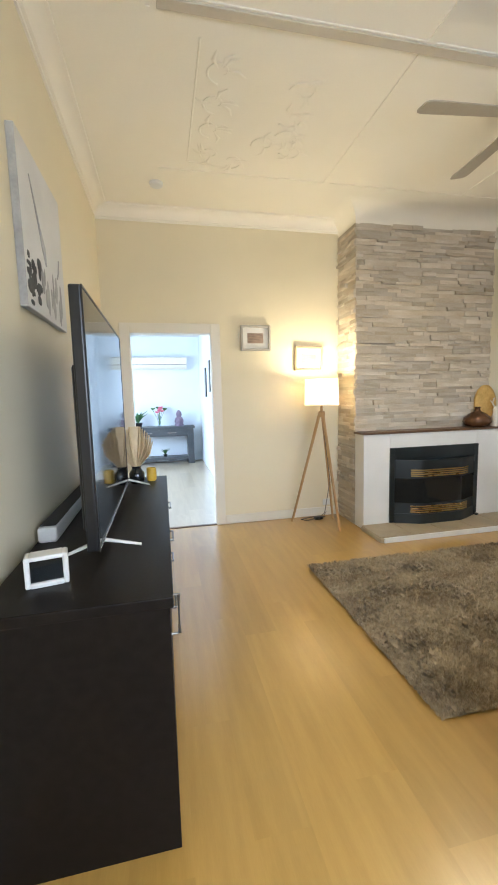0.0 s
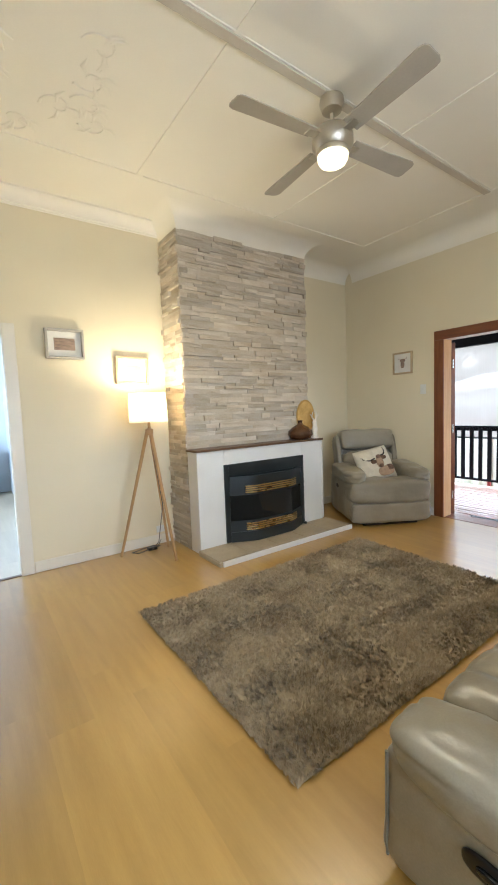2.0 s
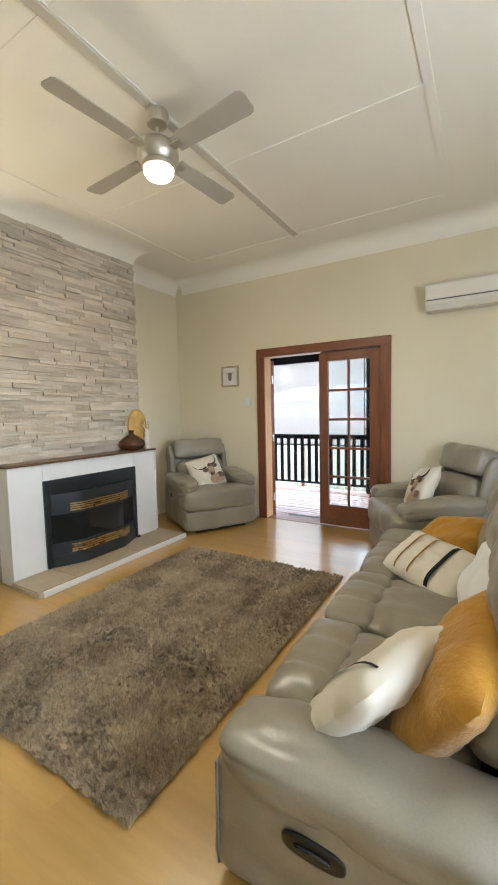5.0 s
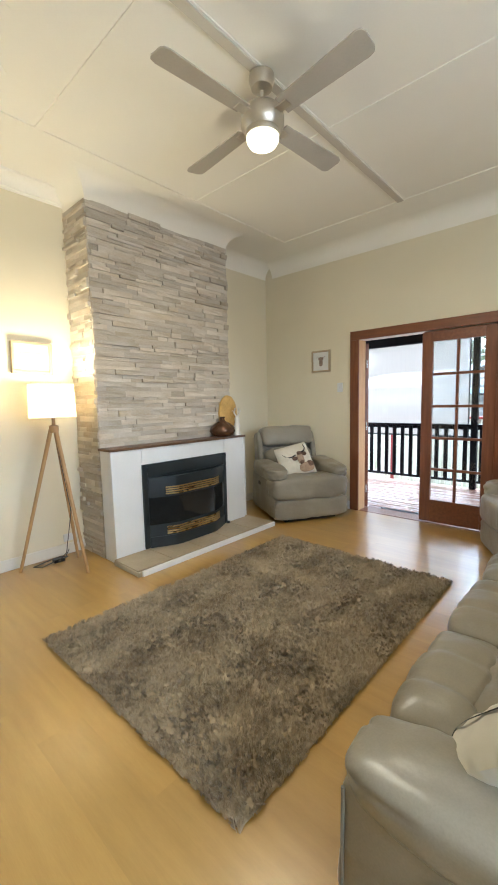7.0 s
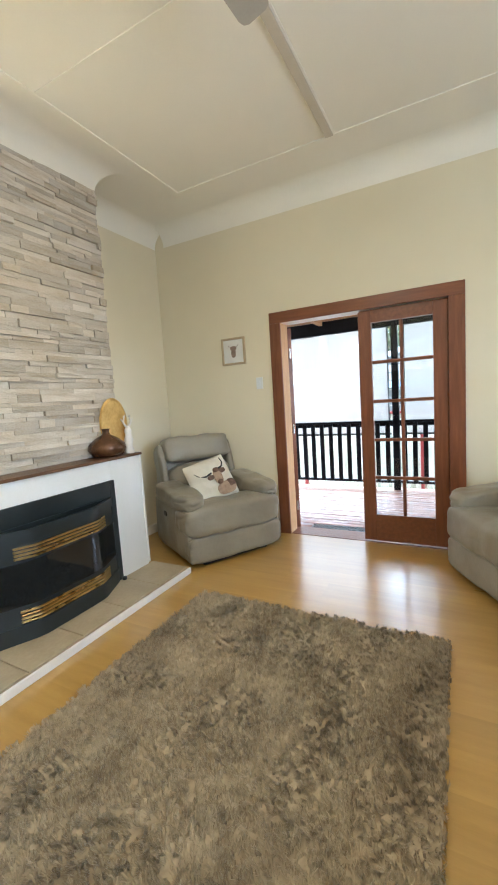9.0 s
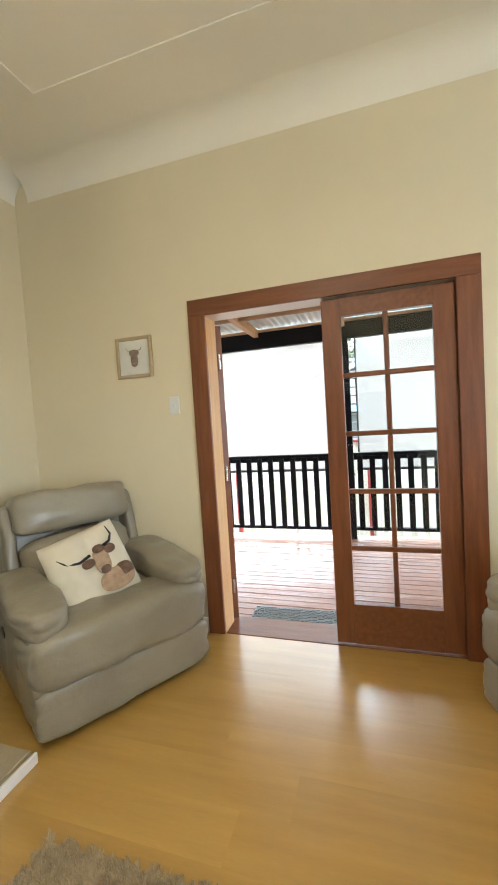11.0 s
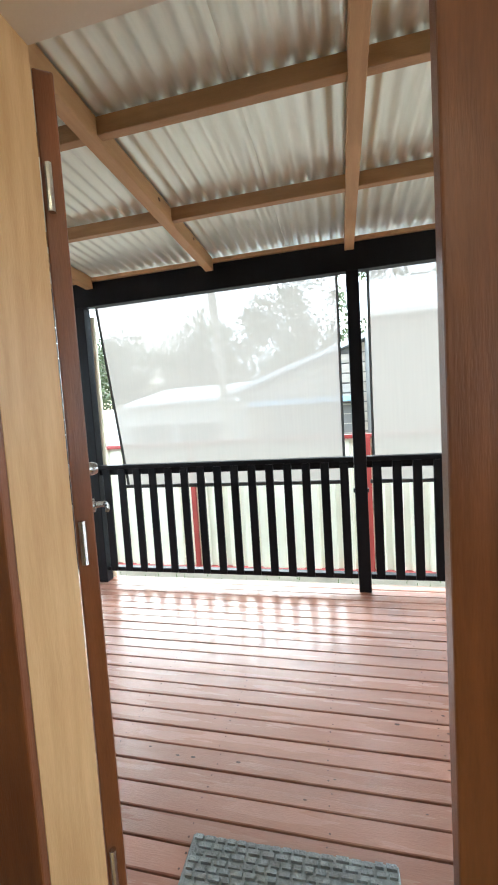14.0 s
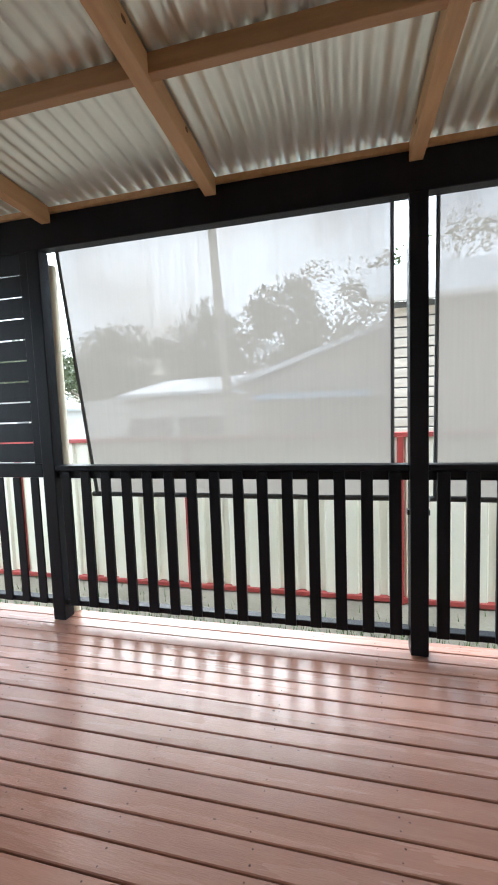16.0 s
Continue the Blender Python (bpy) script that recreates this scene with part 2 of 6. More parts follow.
CHROME = mat("brushed_steel", (0.62, 0.62, 0.62), (0.52, 0.52, 0.52), 0.25, 1.0, scale=5, fine=150, bump=0.04)
DARKSTEEL = mat("dark_steel", (0.26, 0.25, 0.23), (0.20, 0.19, 0.175), 0.34, 1.0, scale=5, fine=150, bump=0.04)
PINE = mat("tripod_pine", (0.50, 0.31, 0.13), (0.40, 0.23, 0.085), 0.45, scale=5, fine=50, bump=0.1, stretch=(6, 6, 1))
SHADE = see_through_cloth("shade_linen", (0.78, 0.72, 0.60))
FANWHITE = mat("fan_blade_paint", (0.46, 0.42, 0.35), (0.40, 0.365, 0.30), 0.45, scale=4, fine=80, bump=0.05)
FANSTEEL = mat("fan_nickel", (0.60, 0.56, 0.48), (0.52, 0.48, 0.40), 0.38, 0.9, scale=5, fine=120, bump=0.04)
GLOBE = glow("lit_globe", (1.0, 0.84, 0.52), 1.1)
CEDAR = mat("cedar_varnish", (0.230, 0.079, 0.028), (0.134, 0.041, 0.015), 0.32, scale=4, fine=42, bump=0.12, stretch=(9, 9, 0.8), contrast=(0.25, 0.75))
CEDAR_H = mat("cedar_varnish_rail", (0.230, 0.079, 0.028), (0.134, 0.041, 0.015), 0.32, scale=4, fine=42, bump=0.12, stretch=(9, 0.8, 9), contrast=(0.25, 0.75))
# jamb timber in a light orange that includes the daylight on it
HONEY_LIT = mat("honey_jamb_daylit", (0.66, 0.42, 0.20), (0.54, 0.31, 0.13), 0.38, scale=4, fine=42, bump=0.1, stretch=(9, 9, 0.8))
GLASS = clear("pane_glass", (0.93, 0.96, 0.97))
JASPER = mat("deck_stain", (0.41, 0.208, 0.145), (0.32, 0.152, 0.102), 0.27, scale=2.0, fine=38, bump=0.10, stretch=(8, 0.7, 1), vary=0.14, contrast=(0.25, 0.75))
NAIL = mat("nail_head", (0.085, 0.040, 0.026), None, 0.9, scale=9, fine=90, bump=0)
BLACKPOST = mat("black_stain", (0.010, 0.011, 0.014), (0.006, 0.007, 0.009), 0.42, scale=4, fine=60, bump=0.18, stretch=(4, 4, 0.7), spec=0.16)
RAFTER = mat("treated_pine", (0.56, 0.355, 0.18), (0.43, 0.255, 0.115), 0.6, scale=3, fine=46, bump=0.18, stretch=(0.8, 9, 9), contrast=(0.25, 0.75))
PURLIN = mat("treated_pine_purlin", (0.46, 0.29, 0.15), (0.34, 0.20, 0.095), 0.6, scale=3, fine=46, bump=0.18, stretch=(9, 0.8, 9), contrast=(0.25, 0.75))
KNOT = mat("pine_knot", (0.16, 0.075, 0.03), (0.09, 0.04, 0.018), 0.6, scale=30, fine=120, bump=0.1)
ZINC = mat("galvanised_sheet", (0.86, 0.89, 0.80), (0.77, 0.80, 0.71), 0.31, 0.42, scale=2, fine=40, bump=0.05, stretch=(0.5, 4, 4))
BLIND = mesh_fabric("screen_mesh", (0.272, 0.245, 0.216), 0.088)
HEM = mat("screen_hem", (0.10, 0.10, 0.095), None, 0.7, scale=9, fine=200, bump=0.1)
MATFIBRE = mat("doormat_fibre", (0.36, 0.39, 0.40), (0.20, 0.22, 0.225), 0.95, scale=20, fine=150, bump=0.5)
FENCE = mat("cream_steel", (0.80, 0.76, 0.62), (0.74, 0.70, 0.56), 0.45, scale=2, fine=40, bump=0.03)
REDSTEEL = mat("red_steel", (0.36, 0.055, 0.045), None, 0.45, scale=4, fine=60, bump=0.03)
BOARD = mat("weatherboard", (0.46, 0.405, 0.34), (0.37, 0.325, 0.27), 0.7, scale=2, fine=50, bump=0.15, stretch=(1, 0.4, 6), vary=0.10)
PALEWALL = mat("pale_shed_steel", (0.66, 0.65, 0.62), (0.58, 0.57, 0.54), 0.6, scale=2, fine=40, bump=0.08)
ROOFPALE = mat("pale_roof_steel", (0.72, 0.75, 0.78), (0.64, 0.67, 0.70), 0.4, 0.2, scale=2, fine=40, bump=0.05)
BLUEROOF = mat("blue_awning", (0.30, 0.50, 0.72), None, 0.5, scale=3, fine=40, bump=0.05)
TEAL = mat("teal_paint", (0.03, 0.30, 0.30), None, 0.5, scale=3, fine=40, bump=0.05)
# roller door grey; also painted shade between weatherboards and in the garage openings
GREYDOOR_AND_SHADE = mat("roller_door", (0.17, 0.165, 0.155), None, 0.6, scale=3, fine=40, bump=0.05)
BARK = mat("eucalypt_bark", (0.36, 0.31, 0.25), (0.20, 0.165, 0.125), 0.9, scale=3, fine=30, bump=0.4, stretch=(3, 3, 0.6))
POLE = mat("weathered_pole", (0.46, 0.41, 0.34), (0.34, 0.30, 0.245), 0.85, scale=3, fine=40, bump=0.2, stretch=(6, 6, 0.6))
LEAF = mat("eucalypt_leaf", (0.12, 0.14, 0.06), (0.065, 0.08, 0.03), 0.55, scale=2, fine=30, bump=0.0)
GRASS = mat("lawn_grass", (0.115, 0.19, 0.045), (0.07, 0.125, 0.025), 0.7, scale=3, fine=30, bump=0.0)
GROUND = mat("dirt_and_gravel", (0.30, 0.265, 0.20), (0.19, 0.165, 0.12), 0.95, scale=1.5, fine=40, bump=0.5)
PINK = mat("pink_petal", (0.80, 0.26, 0.34), (0.66, 0.15, 0.24), 0.6, scale=9, fine=60, bump=0.1)
GREENLEAF = mat("green_leaf", (0.06, 0.17, 0.045), (0.035, 0.10, 0.025), 0.45, scale=9, fine=60, bump=0.05)
MAUVE = mat("mauve_glaze", (0.22, 0.16, 0.22), (0.12, 0.085, 0.125), 0.4, scale=18, fine=90, bump=0.3)
COPPER = mat("bronze_glaze", (0.20, 0.10, 0.05), (0.08, 0.04, 0.02), 0.22, 0.6, scale=8, fine=60, bump=0.08)
GOLD = mat("gold_leaf_disc", (0.80, 0.56, 0.20), (0.58, 0.36, 0.11), 0.30, 0.8, scale=10, fine=80, bump=0.15)
PALEBONE = mat("bone_ceramic", (0.82, 0.76, 0.66), None, 0.5, scale=8, fine=60, bump=0.1)
DRIED = mat("dried_palm", (0.78, 0.66, 0.45), (0.66, 0.53, 0.33), 0.85, scale=12, fine=80, bump=0.2)
AMBER = mat("amber_wax", (0.62, 0.40, 0.04), None, 0.35, scale=8, fine=60, bump=0.03)
CANVAS = mat("canvas_white", (0.72, 0.71, 0.69), (0.62, 0.61, 0.59), 0.8, scale=3, fine=200, bump=0.15)
CANVASGREY = mat("canvas_grey_wash", (0.46, 0.455, 0.44), (0.28, 0.275, 0.265), 0.8, scale=7, fine=60, bump=0.1)
CANVASDARK = mat("canvas_dark_wash", (0.10, 0.10, 0.095), (0.03, 0.03, 0.03), 0.8, scale=14, fine=90, bump=0.1)
FRAMEOAK = mat("frame_oak", (0.52, 0.40, 0.24), (0.42, 0.31, 0.17), 0.5, scale=8, fine=80, bump=0.1)
FRAMEGREY = mat("frame_silver", (0.42, 0.39, 0.33), None, 0.4, scale=8, fine=80, bump=0.1)
PAPER = mat("mount_paper", (0.80, 0.78, 0.72), None, 0.8, scale=6, fine=150, bump=0.03)
SEPIA = mat("sepia_print", (0.36, 0.26, 0.19), (0.16, 0.11, 0.085), 0.7, scale=16, fine=60, bump=0.0, stretch=(1, 1, 4))
AMBERPRINT = mat("ochre_print", (0.62, 0.47, 0.28), (0.50, 0.36, 0.22), 0.7, scale=16, fine=60, bump=0.0, stretch=(1, 1, 4))
CORD = mat("cable", (0.10, 0.09, 0.08), None, 0.6, scale=9, fine=60, bump=0.0)


# ---------------------------------------------------------------- mesh tools
def box(x0, x1, y0, y1, z0, z1, bevel=0.0, segments=1, bm=None):
    bm = bm or bmesh.new()
    geo = bmesh.ops.create_cube(bm, size=1.0)["verts"]
    for v in geo:
        v.co = Vector((x0 + (v.co.x + 0.5) * (x1 - x0), y0 + (v.co.y + 0.5) * (y1 - y0), z0 + (v.co.z + 0.5) * (z1 - z0)))
    if bevel:
        edges = list({e for v in geo for e in v.link_edges})
        bmesh.ops.bevel(bm, geom=edges, offset=bevel, segments=segments, profile=0.5, affect="EDGES")
    return bm


def lathe(profile, n=32, at=(0, 0, 0), bm=None):
    """Turn (radius, height) pairs about the upright axis."""
    bm = bm or bmesh.new()
    rings = []
    for r, h in profile:
        rings.append([bm.verts.new((at[0] + r * math.cos(2 * math.pi * k / n), at[1] + r * math.sin(2 * math.pi * k / n), at[2] + h)) for k in range(n)])
    for a, b in zip(rings, rings[1:]):
        for k in range(n):
            bm.faces.new((a[k], a[(k + 1) % n], b[(k + 1) % n], b[k]))
    if profile[0][0] > 0.0005:
        bm.faces.new(rings[0][::-1])
    if profile[-1][0] > 0.0005:
        bm.faces.new(rings[-1])
    return bm


def tube(points, radii, n=8, bm=None, flat=1.0):
    """A round bar through points, with a radius at each."""
    bm = bm or bmesh.new()
    pts = [Vector(p) for p in points]
    if not hasattr(radii, "__len__"):
        radii = [radii] * len(pts)
    rings = []
    for i, p in enumerate(pts):
        d = (pts[min(i + 1, len(pts) - 1)] - pts[max(i - 1, 0)]).normalized()
        side = d.cross(Vector((0, 0, 1)))
        side = side.normalized() if side.length > 0.05 else Vector((1, 0, 0))
        up = side.cross(d).normalized()
        rings.append([bm.verts.new(p + radii[i] * (math.cos(2 * math.pi * k / n) * side + flat * math.sin(2 * math.pi * k / n) * up)) for k in range(n)])
    for a, b in zip(rings, rings[1:]):
        for k in range(n):
            bm.faces.new((a[k], a[(k + 1) % n], b[(k + 1) % n], b[k]))
    bm.faces.new(rings[0][::-1])
    bm.faces.new(rings[-1])
    return bm


def soft(w, d, h, at=(0, 0, 0), power=5.0, cuts=9, wrinkle=0.0, bulge=(0, 0, 0), seed=0.0, bm=None, pinch=()):
    """An upholstered block: a rounded box with bulging faces, small creases and stitched-in grooves (axis, place, depth)."""
    own = bmesh.new()
    cuts = round(cuts * 1.8) if wrinkle >= 0.008 else cuts
    bmesh.ops.create_cube(own, size=2.0)
    bmesh.ops.subdivide_edges(own, edges=own.edges[:], cuts=cuts, use_grid_fill=True)
    for v in own.verts:
        x, y, z = v.co
        m = max(abs(x), abs(y), abs(z))
        s = m / (abs(x) ** power + abs(y) ** power + abs(z) ** power) ** (1 / power)
        p = Vector((x * s, y * s, z * s))
        q = Vector((p.x * (1 + bulge[0] * (1 - y * y) * (1 - z * z)), p.y * (1 + bulge[1] * (1 - x * x) * (1 - z * z)), p.z * (1 + bulge[2] * (1 - x * x) * (1 - y * y))))
        q = Vector((q.x * w / 2, q.y * d / 2, q.z * h / 2))
        if wrinkle:
            far = Vector((seed, seed * 1.7, seed * 0.6))
            q += wrinkle * noise.noise_vector(q * 7 + far)
            fold = 1 - abs(noise.noise(Vector((q.x * 9, q.y * 5, q.z * 13)) + far * 1.3)) * 2
            q *= 1 - wrinkle * 0.9 * max(0.0, fold - 0.55) / max(0.12, min(w, d, h))
        for axis, place, depth in pinch:
            k = depth * math.exp(-((q[axis] - place) / 0.022) ** 2)
            for o in range(3):
                if o != axis:
                    q[o] *= 1 - k
        v.co = q + Vector(at)
    if bm is None:
        return own
    tmp = bpy.data.meshes.new("t")
    own.to_mesh(tmp)
    bm.from_mesh(tmp)
    bpy.data.meshes.remove(tmp)
    own.free()
    return bm


def puff(w, h, thick, seed=0.0, cuts=27):
    """A stuffed cushion standing in its own xz plane: pinched edges, pointed corners, creases."""
    bm = bmesh.new()
    n = cuts + 1
    for side in (-1, 1):
        grid = []
        for i in range(n + 1):
            row = []
            for j in range(n + 1):
                u, v = 2 * i / n - 1, 2 * j / n - 1
                pinch_u, pinch_v = 1 - 0.07 * (1 - v * v), 1 - 0.07 * (1 - u * u)
                body = max(0.0, (1 - u ** 4) * (1 - v ** 4)) ** 0.55
                p = Vector((u * w / 2 * pinch_v * (0.985 if abs(v) > 0.9 else 1), side * thick / 2 * body, v * h / 2 * pinch_u))
                p.y += 0.018 * body * noise.noise(Vector((u * 2.2 + seed, v * 2.2 - seed, side + seed)))
                p.y += side * 0.010 * body * noise.noise(Vector((u * 6 + seed * 3, v * 5, side * 4 + seed)))
                row.append(bm.verts.new(p))
            grid.append(row)
        for i in range(n):
            for j in range(n):
                q = (grid[i][j], grid[i + 1][j], grid[i + 1][j + 1], grid[i][j + 1])
                bm.faces.new(q if side < 0 else q[::-1])
    bmesh.ops.remove_doubles(bm, verts=bm.verts[:], dist=0.0006)
    return bm


def finish(name, bm, material, smooth=None):
    me = bpy.data.meshes.new(name)
    bmesh.ops.recalc_face_normals(bm, faces=bm.faces[:])
    bm.to_mesh(me)
    bm.free()
    me.materials.append(material)
    if smooth:
        for p in me.polygons:
            p.use_smooth = True
        me.set_sharp_from_angle(angle=radians(smooth))
    return me


def part(name, bm, material, parent, label="", smooth=None, m=None):
    """One mesh object under a thing or a part."""
    ob = new(name, bm if isinstance(bm, bpy.types.Mesh) else finish(name, bm, material, smooth))
    if parent is not None:
        ob.parent = parent
    if m is not None:
        ob.matrix_basis = m
    return tagged(ob, label)


def thing(name, label, category, at=(0, 0, 0), turn=0, group="", kind="", m=None):
    ob = new(name)
    ob.matrix_basis = m if m is not None else pose(*at, 0, 0, turn)
    return tagged(ob, label, category, group, kind)


def structure(name, bm, material, label, category, smooth=None):
    return tagged(part(name, bm, material, None, "", smooth), label, category, kind="structure")


def from_arrays(name, verts, faces, material):
    me = bpy.data.meshes.new(name)
    me.from_pydata(verts, [], faces)
    me.materials.append(material)
    return me


# ---------------------------------------------------------------- plan
XW, XE, YS, YN, ZC = -0.554, 4.80, -1.30, 4.338, 3.26
WE = 4.95
YD0, YD1 = 1.44, 2.887
DECK = -0.08
GROUND_Z = -0.86

# ---------------------------------------------------------------- the living room's shell
structure("subfloor", box(XW - 0.12, WE, YS - 0.12, 9.4, -0.20, -0.012), MORTAR, "dark timber base under the laminate floor", "floor")
structure("wall_west", box(XW - 0.12, XW, YS - 0.12, YN, 0, ZC), WALL, "warm cream painted plaster wall behind the television", "wall")
bm = box(XW, -0.31, YN, YN + 0.12, 0, ZC)
box(0.535, XE, YN, YN + 0.12, 0, ZC, bm=bm)
box(-0.31, 0.535, YN, YN + 0.12, 2.085, ZC, bm=bm)
structure("wall_north", bm, WALL, "warm cream painted plaster wall with an open doorway", "wall")
bm = box(XE, WE, YD1 + 0.025, YN + 0.12, DECK, ZC)
box(XE, WE, YS - 0.12, YD0 - 0.025, DECK, ZC, bm=bm)
box(XE, WE, YD0 - 0.025, YD1 + 0.025, 2.12, ZC, bm=bm)
structure("wall_east", bm, WALL, "warm cream painted plaster wall around the veranda door", "wall")
# unseen wall; its window is added to hold the front fill lamp
bm = box(XW, 0.1, YS - 0.12, YS, 0, ZC)
box(2.3, XE, YS - 0.12, YS, 0, ZC, bm=bm)
box(0.1, 2.3, YS - 0.12, YS, 0, 0.85, bm=bm)
box(0.1, 2.3, YS - 0.12, YS, 2.35, ZC, bm=bm)
structure("wall_south", bm, WALL, "plain cream painted plaster wall with an added window", "wall")
win = tagged(thing("window_1", "white framed window added in the unseen wall", "window"), kind="structure")
bm = box(0.1, 0.16, YS - 0.10, YS - 0.02, 0.85, 2.35)
box(2.24, 2.3, YS - 0.10, YS - 0.02, 0.85, 2.35, bm=bm)
box(0.16, 2.24, YS - 0.10, YS - 0.02, 0.85, 0.91, bm=bm)
box(0.16, 2.24, YS - 0.10, YS - 0.02, 2.29, 2.35, bm=bm)
part("window_frame", bm, WHITE, win)
part("window_sill", box(0.05, 2.35, YS - 0.02, YS + 0.05, 0.82, 0.85, 0.005), WHITE, win)

# ceiling with battens and a cove all round, in one mesh
bm = box(XW - 0.12, WE, YS - 0.12, YN + 0.12, ZC, ZC + 0.06)
for y, w in ((3.60, 0.055), (2.19, 0.075), (0.74, 0.055)):
    box(0.03, 4.27, y - w / 2, y + w / 2, ZC - 0.008, ZC, bm=bm)
for x in (0.035, 1.50, 2.90, 4.27):
    for y0, y1 in ((0.7675, 2.1525), (2.2275, 3.5725)):
        box(x - 0.027, x + 0.027, y0, y1, ZC - 0.007, ZC, bm=bm)
ceiling = structure("ceiling", bm, CEIL, "cream plaster sheet ceiling divided by flat battens", "ceiling")
part("centre_batten", box(0.06, 4.24, 2.162, 2.220, ZC - 0.018, ZC - 0.0085, 0.002), BATTEN, ceiling, "broad grey-cream batten across the room's middle")


def cove(name, a, b, inward, plain=False, mitre=(0, 0)):
    """A hollow plaster cornice from a to b; inward is the unit way into the room."""
    bm = bmesh.new()
    prof = [(0, -0.115), (0.012, -0.115), (0.014, -0.10), (0.03, -0.096)]
    prof += [(0.03 + 0.075 * (1 - math.cos(t)), -0.096 + 0.078 * math.sin(t)) for t in [math.pi / 2 * k / 6 for k in range(1, 7)]]
    prof += [(0.118, -0.016), (0.12, 0.0), (0, 0)]
    if plain:
        prof = [(0.17 * (1 - math.cos(t)), -0.17 + 0.17 * math.sin(t)) for t in [math.pi / 2 * k / 9 for k in range(10)]] + [(0, 0)]
    a, b, n = Vector(a), Vector(b), Vector(inward)
    rows = [[bm.verts.new(q + n * d + Vector((0, 0, ZC + h - 0.001))) for d, h in prof] for q in (a, b)]
    along = (b - a).normalized()
    for row, way in zip(rows, (-mitre[0], mitre[1])):
        for v, (d, h) in zip(row, prof):
            v.co += along * d * way
    for k in range(len(prof) - 1):
        bm.faces.new((rows[0][k], rows[0][k + 1], rows[1][k + 1], rows[1][k]))
    bm.faces.new(rows[0])
    bm.faces.new(rows[1][::-1])
    return structure(name, bm, CEIL, "cream hollow plaster cornice along the ceiling edge", "cornice", 40)


cove("cornice", (XW, YN, 0), (1.975, YN, 0), (0, -1, 0))
cove("cornice", (3.60, YN, 0), (XE, YN, 0), (0, -1, 0), True)
cove("cornice", (XE, YS, 0), (XE, YN - 0.12, 0), (-1, 0, 0), True)
cove("cornice", (XW, YS, 0), (XW, YN - 0.12, 0), (1, 0, 0))
cove("cornice", (XW + 0.12, YS, 0), (XE - 0.12, YS, 0), (0, 1, 0))
cove("cornice", (1.968, 3.925, 0), (3.605, 3.925, 0), (0, -1, 0), True, (1, 1))
cove("cornice", (1.968, 3.925, 0), (1.968, YN - 0.002, 0), (-1, 0, 0), True, (1, 0))
cove("cornice", (3.605, YN - 0.16, 0), (3.605, 3.925, 0), (1, 0, 0), True, (0, 1))

# low plaster scrolls pressed into one ceiling panel
bm = bmesh.new()
rng = random.Random(5)
for cx, cy, n in ((0.42, 2.55, 1), (0.42, 2.8, 1), (0.42, 3.05, 1), (0.45, 3.33, 1), (0.62, 3.4, -1), (0.95, 2.62, 1), (0.95, 2.85, -1), (0.98, 3.06, 1), (1.06, 3.2, -1), (0.83, 3.15, 1)):
    pts = []
    for k in range(14):
        a = n * (0.4 + k * 0.42) + cx * 3
        r = 0.10 * (1 - k / 17)
        pts.append((cx + r * math.cos(a), cy + r * math.sin(a), ZC - 0.003))
    tube(pts, [0.009 * (1 - k / 20) for k in range(14)], 6, bm, 0.7)
    for k in range(4):
        a = rng.uniform(0, 6.28)
        tube([(cx + 0.03 * math.cos(a), cy + 0.03 * math.sin(a), ZC - 0.003), (cx + 0.10 * math.cos(a + 0.2), cy + 0.10 * math.sin(a + 0.2), ZC - 0.006), (cx + 0.15 * math.cos(a + 0.5), cy + 0.15 * math.sin(a + 0.5), ZC - 0.003)], [0.003, 0.015, 0.002], 6, bm, 0.5)
tube([(0.28, 2.35, ZC - 0.003), (0.28, 3.45, ZC - 0.003), (0.62, 3.5, ZC - 0.003)], 0.006, 6, bm, 0.7)
part("plaster_scroll", bm, CEIL, ceiling, "raised floral plaster scrolls", 50)

# skirting boards
for x0, x1, y0, y1 in ((0.625, 1.97, YN - 0.018, YN), (XE - 0.018, XE, YD1 + 0.115, YN), (XE - 0.018, XE, YS, YD0 - 0.125), (3.62, XE - 0.02, YN - 0.018, YN), (XW, XW + 0.018, YS, YN)):
    structure("baseboard", box(x0, x1, y0, y1, 0.0, 0.10, 0.006, 2), TRIM, "cream painted timber skirting board", "skirting board")

# doorway to the dining room
door = tagged(thing("door_1", "cream painted architrave round an open doorway", "doorway"), kind="structure")
part("jamb", box(-0.31, -0.294, YN - 0.004, YN + 0.124, 0, 2.07), TRIM, door)
part("jamb", box(0.52, 0.535, YN - 0.004, YN + 0.124, 0, 2.07), TRIM, door)
part("head_jamb", box(-0.31, 0.535, YN - 0.004, YN + 0.124, 2.07, 2.085), TRIM, door)
part("architrave", box(0.525, 0.62, YN - 0.020, YN - 0.004, 0, 2.17, 0.005, 2), TRIM, door)
part("architrave", box(-0.395, -0.30, YN - 0.020, YN - 0.004, 0, 2.17, 0.005, 2), TRIM, door)
part("head_architrave", box(-0.30, 0.525, YN - 0.020, YN - 0.004, 2.075, 2.17, 0.005, 2), TRIM, door)
part("threshold_strip", box(-0.294, 0.52, YN - 0.01, YN + 0.035, 0.0, 0.006, 0.002), MANTEL, door, "dark metal floor strip")

# dining room beyond the doorway
YB = 9.15
structure("wall_dining_back", box(-3.0, 1.0, YB, YB + 0.1, 0, 2.75), WALL_COOL, "pale blue-white painted dining room wall", "wall")
structure("wall_dining_east", box(0.83, 0.95, YN + 0.12, YB, 0, 2.75), WALL_COOL, "pale blue-white painted side wall", "wall")
bm = box(-3.0, -2.9, YN + 0.12, 5.6, 0, 2.75)
